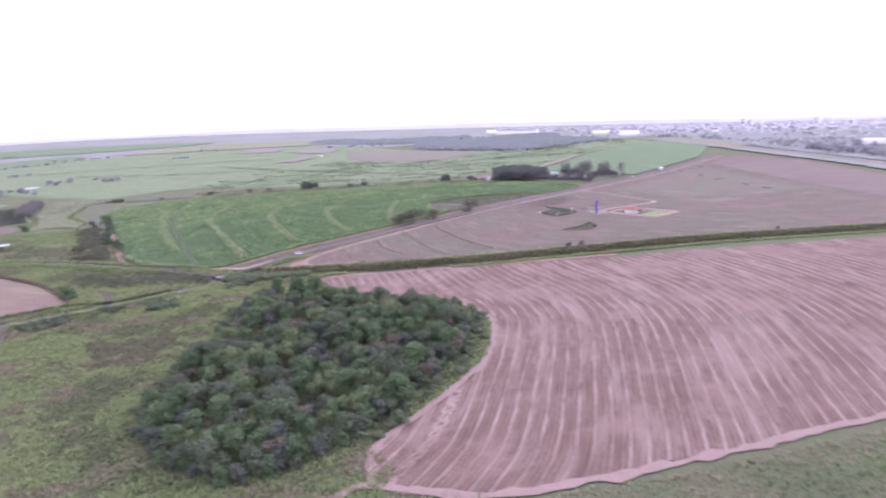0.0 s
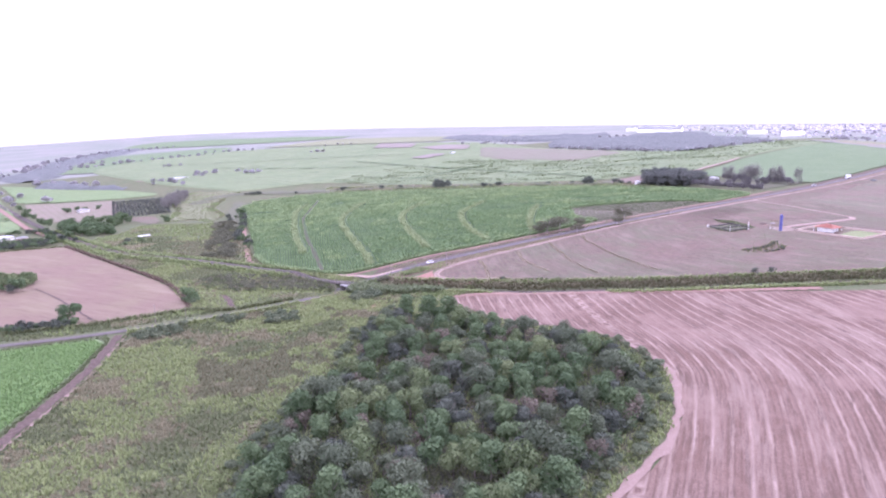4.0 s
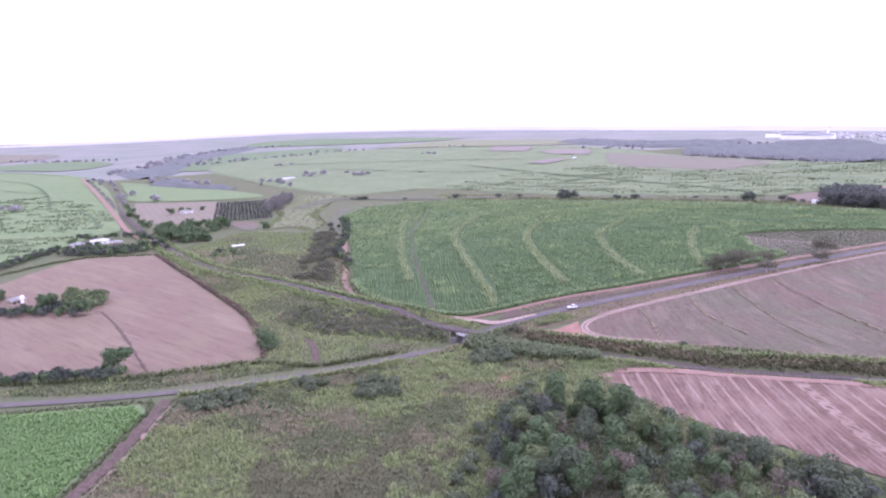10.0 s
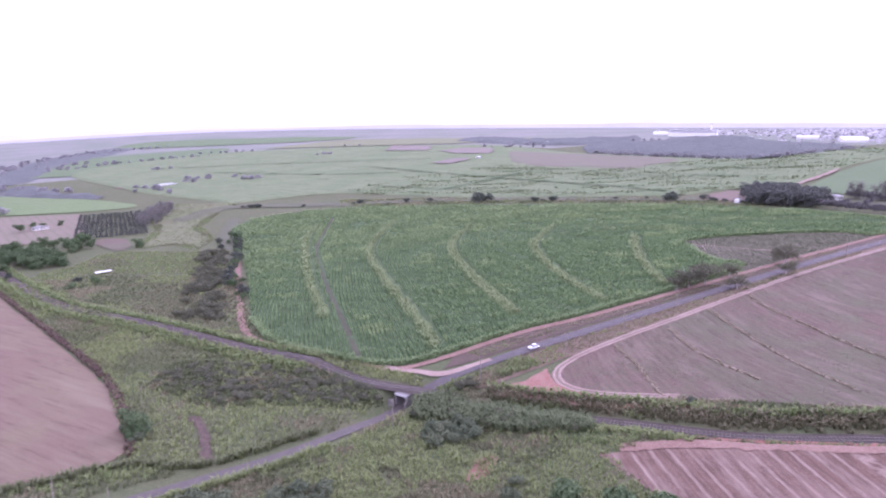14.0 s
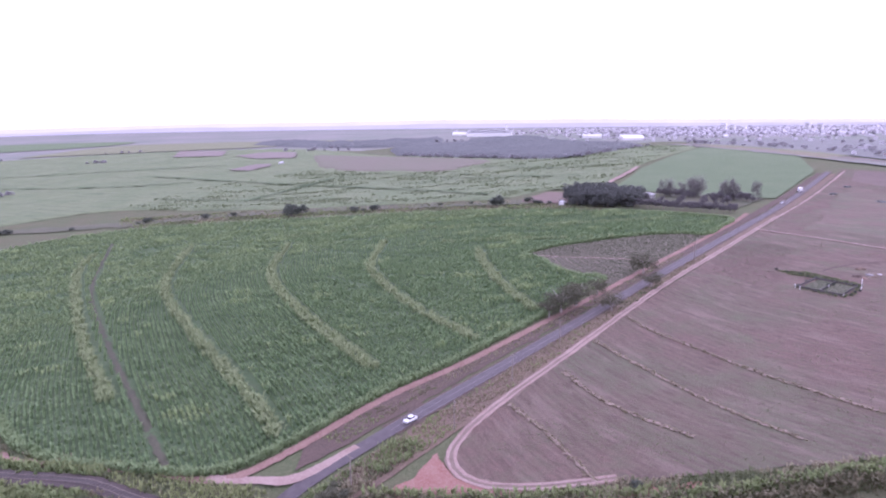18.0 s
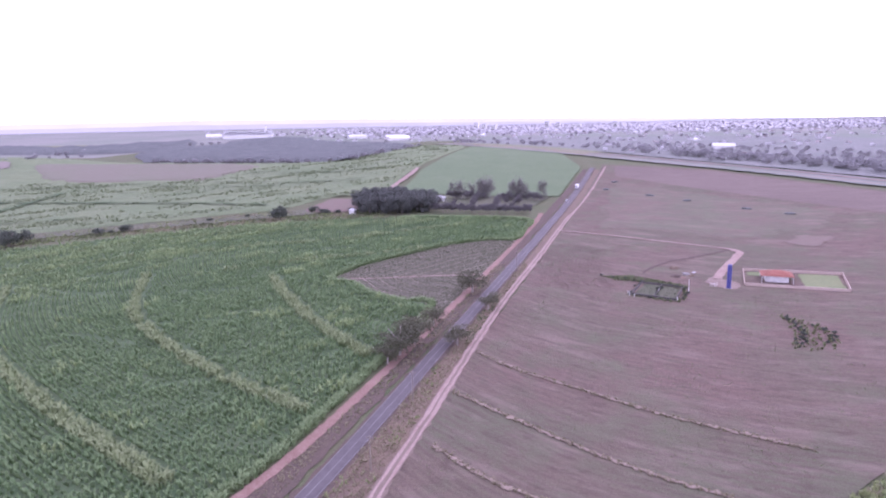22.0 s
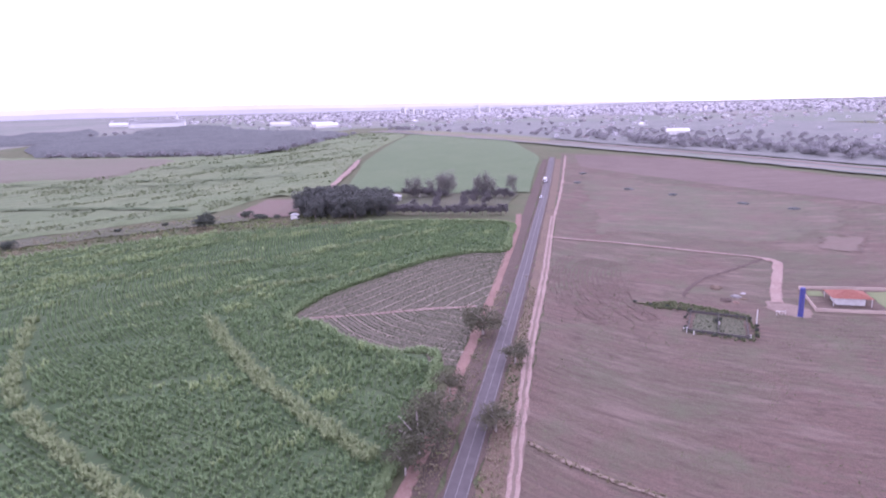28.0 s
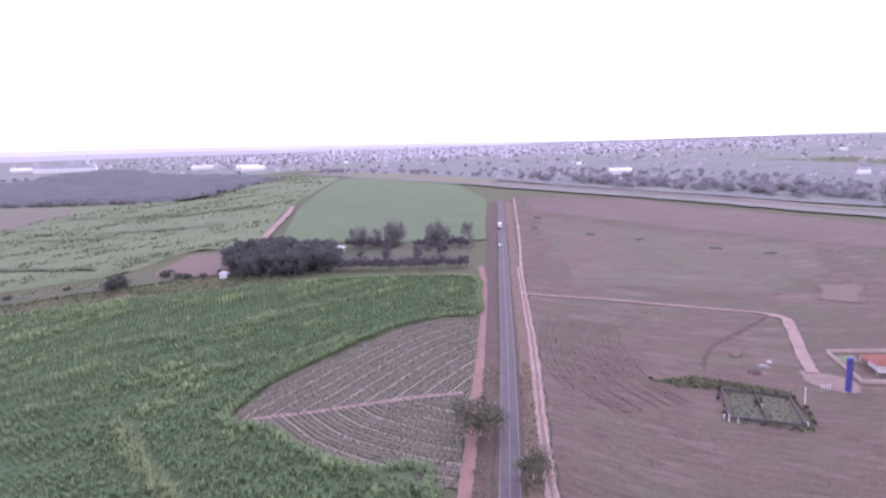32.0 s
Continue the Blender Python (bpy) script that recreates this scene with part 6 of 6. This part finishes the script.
def heap(x, y, r, h, seed, mat, kind, words):
    """A low uneven heap of earth, rubble or brush."""
    bm = bmesh.new()
    bmesh.ops.create_icosphere(bm, subdivisions=3, radius=1.0)
    for v in bm.verts:
        k = 1 + 0.35 * noise.noise(v.co * 2.2 + Vector((seed, 0, 0))) + 0.2 * noise.noise(v.co * 6 + Vector((0, seed, 0)))
        v.co = Vector((v.co.x * r * k, v.co.y * r * 0.75 * k, v.co.z * h * k))
    me = bpy.data.meshes.new(kind)
    bm.to_mesh(me)
    me.materials.append(M[mat])
    ob = new(kind, me)
    ob.location = on(x, y)
    ob.rotation_euler.z = seed
    return tagged(ob, words, "heap")


for k, (x, y) in enumerate([(671, 342), (646, 307), (627, 280), (599, 243), (584, 219), (710, 339)]):
    heap(x, y, 3.6, 1.2, k * 1.3, "far_wood", "mound", "low dark heap of brush in the upper pasture")
for k, (x, y, r, h, m) in enumerate([(412, 284, 2.6, 0.7, "mud"), (416, 280, 2.0, 0.9, "concrete"), (414, 278, 1.4, 0.6, "verge"), (426, 285, 2.8, 0.9, "verge"), (410, 281, 1.2, 0.5, "red_track"), (420, 277, 1.0, 0.5, "roof_grey")]):
    heap(x, y, r, h, 3 + k, m, "rubble", "small heap of rubble and earth in the pasture")

# ---------------------------------------------------------------- farms in the west
for x, y, w, d, t, walls, roof, words in ((-1, 716, 13, 7, 0.3, "white", "roof_white", "long white farmhouse with a bright roof among trees"), (-16, 706, 9, 6, 0.5, "white", "roof_grey", "small white farm building behind a hedge"),
                                          (12, 700, 8, 6, 0.2, "wall_tan", "roof_grey", "grey roofed farm shed behind dark trees"), (-24, 512, 7, 5, 0.6, "wall_tan", "roof_grey", "low shed with a pale roof by the stubble field"),
                                          (70, 868, 11, 7, 0.4, "white", "roof_grey", "farmhouse with a grey roof beside the orchard"),
                                          (608, 463, 9, 6, 1.5, "white", "roof_white", "white garage with a bright roof by the grove"), (550, 509, 4.5, 2.4, 1.5, "white", "roof_white", "small white shed at the end of the grove"),
                                          (696, 1081, 22, 7, 0.9, "white", "roof_white", "low white barn among far fields"), (222, 1130, 26, 9, 0.5, "white", "roof_white", "long white barn on bare red soil")):
    hip_house("farm_building", x, y, w, d, 2.8, 1.3, t, walls, roof, words)
lean_to = tagged(new("lean_to"), "low open lean-to with a bright sheet roof in the meadow", "shed")
bm = box(bmesh.new(), 0, 0, 1.5, 9.5, 2.6, 0.08)
bmesh.ops.rotate(bm, verts=bm.verts, cent=(0, 0, 1.5), matrix=Matrix.Rotation(0.12, 3, "X"))
part("roof", bm, M["roof_white"], lean_to)
for px in (-4.4, -1.5, 1.5, 4.4):
    for py in (-1.1, 1.1):
        part("post", rod(bmesh.new(), (px, py, -0.3), (px, py, 1.5 + 0.12 * py), 0.06, 0.06, 6), M["wood"], lean_to)
lean_to.matrix_basis = Matrix.Translation(on(98, 628)) @ Matrix.Rotation(0.25, 4, "Z")
tower = tagged(new("water_tank"), "small white water tank on a masonry stand", "water tank")
part("stand", rod(bmesh.new(), (0, 0, -0.3), (0, 0, 3.4), 0.8, 0.7, 10), M["white"], tower)
part("tank", rod(bmesh.new(), (0, 0, 3.4), (0, 0, 5.0), 1.2, 1.0, 16), M["white"], tower)
part("lid", rod(bmesh.new(), (0, 0, 5.0), (0, 0, 5.2), 1.0, 0.4, 16), M["white"], tower)
tower.matrix_basis = Matrix.Translation(on(-21, 508))

# ---------------------------------------------------------------- the town
rng = np.random.default_rng(200)
def block(w, d, tall, walls, roof, kind, words, flat=False):
    root = tagged(new(kind), words, "house", "houses of the town")
    part("wall", box(bmesh.new(), 0, 0, -1, w, d, tall + 1), M[walls], root)
    if flat:
        part("roof", box(bmesh.new(), 0, 0, tall, w + 0.4, d + 0.4, 0.5), M[roof], root)
        for k in range(int(tall // 3)):
            part("window_row", box(bmesh.new(), -w / 2 - 0.05, 0, 1 + 3 * k, 0.1, d * 0.85, 1.2), M["dark"], root)
    else:
        bm = bmesh.new()
        for s in (-1, 1):
            vs = [bm.verts.new(p) for p in ((-w / 2 - 0.5, s * (d / 2 + 0.5), tall), (w / 2 + 0.5, s * (d / 2 + 0.5), tall), (w / 2 + 0.5, 0, tall + d * 0.2), (-w / 2 - 0.5, 0, tall + d * 0.2))]
            bm.faces.new(vs)
        bmesh.ops.solidify(bm, geom=bm.faces[:], thickness=0.15)
        part("roof", bm, M[roof], root)
        part("window", box(bmesh.new(), -w / 2 - 0.05, 0, 1.0, 0.1, d * 0.3, 1.2), M["dark"], root)
    return root


# house walls and clay roofs use the haze-muted colours
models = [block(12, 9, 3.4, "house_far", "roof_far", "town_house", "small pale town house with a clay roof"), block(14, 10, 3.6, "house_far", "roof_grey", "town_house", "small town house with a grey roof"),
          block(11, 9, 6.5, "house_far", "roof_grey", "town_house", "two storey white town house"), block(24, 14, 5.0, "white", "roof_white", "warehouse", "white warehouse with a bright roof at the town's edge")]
spots = []
while len(spots) < 230:
    a, r = rng.uniform(radians(-28), radians(30)), rng.uniform(1050, 1500) if len(spots) > 60 else rng.uniform(700, 1050)
    x, y = 200 + r * math.cos(a), 340 + r * math.sin(a)
    road_side = (x - 862) * 0.86 - (y - 344) * -0.5
    if x + 0.0 > 735 + 0.62 * (y - 120) + 40 and not (x < 1300 and y > 420):
        spots.append((x, y))
for k, (x, y) in enumerate(spots):
    src = models[k % 3 if rng.uniform() > 0.08 else 3]
    m = Matrix.Translation((x, y, float(lie(x, y)))) @ Matrix.Rotation(rng.uniform(0, 3.1), 4, "Z")
    if k < 4:
        models[k].matrix_basis = m
    else:
        copy_thing(src, m).scale = (0.5, 0.5, 0.6)
rows = []
for k in range(4800):
    a, r = rng.normal(radians(4), radians(12)), rng.triangular(1350, 2100, 3300)
    rows.append((200 + r * math.cos(a), 340 + r * math.sin(a)))
q = np.array([c for c in rows if c[0] > 735 + 0.62 * (c[1] - 120) + 160 and not (c[0] < 1500 and c[1] > 420)])
size, turn = rng.uniform(2.4, 5.2, (len(q), 2)), rng.uniform(0, 3.1, len(q))
high, base = rng.uniform(2.2, 4.0, len(q)), lie(q[:, 0], q[:, 1])
ux, uy = np.c_[np.cos(turn), np.sin(turn)], np.c_[-np.sin(turn), np.cos(turn)]
v = []
for sx, sy, up in ((-1, -1, 0), (1, -1, 0), (1, 1, 0), (-1, 1, 0), (-1, -1, 1), (1, -1, 1), (1, 1, 1), (-1, 1, 1), (-1, 0, 1.45), (1, 0, 1.45)):
    v.append(np.c_[q + ux * (sx * size[:, :1]) + uy * (sy * size[:, 1:]), base - 0.5 + up * high])
v = np.stack(v, 1).reshape(-1, 3)
j = np.arange(len(q))[:, None] * 10
f = np.concatenate([j + c for c in ([0, 1, 5, 4], [1, 2, 6, 5], [2, 3, 7, 6], [3, 0, 4, 7], [4, 5, 9, 8], [6, 7, 8, 9])], 1).reshape(-1, 4)
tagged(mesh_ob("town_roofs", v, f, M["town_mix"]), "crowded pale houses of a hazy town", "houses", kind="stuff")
grown = q[::2] + rng.normal(0, 14, q[::2].shape)
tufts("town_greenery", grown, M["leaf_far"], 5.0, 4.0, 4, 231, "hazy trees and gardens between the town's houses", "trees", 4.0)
towers = [block(16, 14, h, "white", "roof_grey", "apartment_block", "tall pale apartment block in the town centre", True) for h in (14, 18, 23)]
for k in range(8):
    x, y = 2150 + rng.uniform(-150, 250), 700 + rng.uniform(-330, 260)
    m = Matrix.Translation((x, y, float(lie(x, y))))
    if k < 3:
        towers[k].matrix_basis = m
    else:
        copy_thing(towers[k % 3], m)
shed = block(120, 40, 9, "white", "roof_white", "factory_hall", "long white factory hall on the horizon")
shed.matrix_basis = Matrix.Translation((1560, 1330, float(lie(1560, 1330)))) @ Matrix.Rotation(2.1, 4, "Z")
for x, y in ((1640, 1500), (1680, 1400), (1370, 830), (1420, 860), (1480, 980)):
    copy_thing(shed, Matrix.Translation((x, y, float(lie(x, y)))) @ Matrix.Rotation(2.2, 4, "Z")).scale = (0.35, 0.5, 0.5)
stack = tagged(new("chimney"), "white factory chimney on the horizon", "chimney")
part("shaft", rod(bmesh.new(), (0, 0, 0), (0, 0, 30), 3.0, 2.2, 12), M["white"], stack)
part("rim", rod(bmesh.new(), (0, 0, 30), (0, 0, 31), 2.6, 2.6, 12), M["concrete"], stack)
stack.matrix_basis = Matrix.Translation((1580, 1290, float(lie(1580, 1290))))

belt_tree = [tree("belt_tree", 6.0, 8.5, 205 + k, "leaf_belt", label="belt tree behind the highway, its leaves paled for haze", leaves=420, leaf=1.0, lobes=8, stem=0.25) for k in range(2)]
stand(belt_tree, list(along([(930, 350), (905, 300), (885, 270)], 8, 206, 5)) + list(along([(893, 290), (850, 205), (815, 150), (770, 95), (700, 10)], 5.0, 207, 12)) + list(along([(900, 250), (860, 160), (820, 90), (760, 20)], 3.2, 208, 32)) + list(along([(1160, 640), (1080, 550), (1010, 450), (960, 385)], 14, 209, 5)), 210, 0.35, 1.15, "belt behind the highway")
edge_of_town = [tree("garden_tree", 6.0, 8.0, 232, "leaf_belt", label="garden tree at the town's edge, its leaves paled for haze", leaves=360, leaf=1.0, lobes=8, stem=0.25)]
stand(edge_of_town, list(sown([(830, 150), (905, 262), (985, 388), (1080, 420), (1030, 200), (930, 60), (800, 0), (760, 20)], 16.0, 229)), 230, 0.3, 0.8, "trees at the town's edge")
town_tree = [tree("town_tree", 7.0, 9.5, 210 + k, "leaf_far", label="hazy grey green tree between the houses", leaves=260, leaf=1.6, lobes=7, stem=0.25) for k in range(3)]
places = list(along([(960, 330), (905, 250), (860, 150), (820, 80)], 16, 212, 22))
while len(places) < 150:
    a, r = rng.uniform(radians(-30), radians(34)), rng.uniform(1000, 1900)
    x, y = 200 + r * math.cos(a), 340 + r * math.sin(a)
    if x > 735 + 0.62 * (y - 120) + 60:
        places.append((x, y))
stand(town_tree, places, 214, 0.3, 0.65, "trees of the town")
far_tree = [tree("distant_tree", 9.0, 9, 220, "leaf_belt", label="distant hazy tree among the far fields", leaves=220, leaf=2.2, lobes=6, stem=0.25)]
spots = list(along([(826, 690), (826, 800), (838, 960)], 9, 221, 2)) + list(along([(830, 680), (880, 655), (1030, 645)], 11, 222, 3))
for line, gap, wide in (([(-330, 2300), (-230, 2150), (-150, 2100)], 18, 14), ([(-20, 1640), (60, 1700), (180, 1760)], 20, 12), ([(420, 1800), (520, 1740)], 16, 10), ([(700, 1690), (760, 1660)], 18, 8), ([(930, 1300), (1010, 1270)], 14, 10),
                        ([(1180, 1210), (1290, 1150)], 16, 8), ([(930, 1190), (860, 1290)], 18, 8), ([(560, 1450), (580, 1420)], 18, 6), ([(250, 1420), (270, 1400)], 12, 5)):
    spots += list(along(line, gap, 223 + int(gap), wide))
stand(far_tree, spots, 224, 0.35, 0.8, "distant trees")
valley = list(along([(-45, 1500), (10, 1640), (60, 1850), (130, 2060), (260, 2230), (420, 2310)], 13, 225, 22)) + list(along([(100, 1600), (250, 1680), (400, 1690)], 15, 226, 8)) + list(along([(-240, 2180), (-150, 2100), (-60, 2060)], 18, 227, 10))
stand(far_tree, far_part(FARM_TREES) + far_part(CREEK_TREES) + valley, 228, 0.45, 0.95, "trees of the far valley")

# ---------------------------------------------------------------- the hazy distance
def ridge(name, radius, tops, amp, glow, seed, words):
    """A far line of hills, too far off to shift; its emission colour carries the haze."""
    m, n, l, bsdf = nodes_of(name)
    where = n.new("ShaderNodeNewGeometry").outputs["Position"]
    # no lamp: the emission stands in for daylight and haze on the hills
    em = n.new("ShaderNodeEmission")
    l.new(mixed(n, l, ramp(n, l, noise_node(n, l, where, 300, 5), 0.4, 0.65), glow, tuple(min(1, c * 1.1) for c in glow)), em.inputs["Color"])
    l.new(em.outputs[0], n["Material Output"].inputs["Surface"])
    az = np.radians(np.arange(-80, 175, 0.5))
    top = np.interp(np.degrees(az), *tops) + amp * np.array([noise.noise(Vector((a * 5, seed, 0))) + 0.5 * noise.noise(Vector((a * 17, seed, 2))) for a in az])
    x, y = 150 + radius * np.cos(az), 250 + radius * np.sin(az)
    k = len(az)
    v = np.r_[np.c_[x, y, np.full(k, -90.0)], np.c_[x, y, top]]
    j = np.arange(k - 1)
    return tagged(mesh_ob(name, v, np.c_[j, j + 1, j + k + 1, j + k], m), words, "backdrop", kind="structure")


ridge("backdrop_far", 4150, ([-80, -27, -23, -19, -17.5, -11, 0, 16, 30, 40, 50, 61, 71, 79, 85, 93, 99, 103, 175], [50, 58, 66, 66, 54, 52, 62, 78, 86, 90, 84, 80, 65, 55, 39, 12, 0, -14, -30]), 3, (0.83, 0.82, 0.885), 1.0, "self-lit strip of pale hazy hills on the horizon")
ridge("backdrop_near", 3600, ([-80, -10, 0, 16, 40, 61, 71, 79, 85, 93, 99, 103, 175], [44, 45, 50, 58, 64, 58, 48, 38, 22, -6, -18, -28, -46]), 5, (0.66, 0.65, 0.72), 4.0, "self-lit strip of hazy lavender farmland below the horizon")
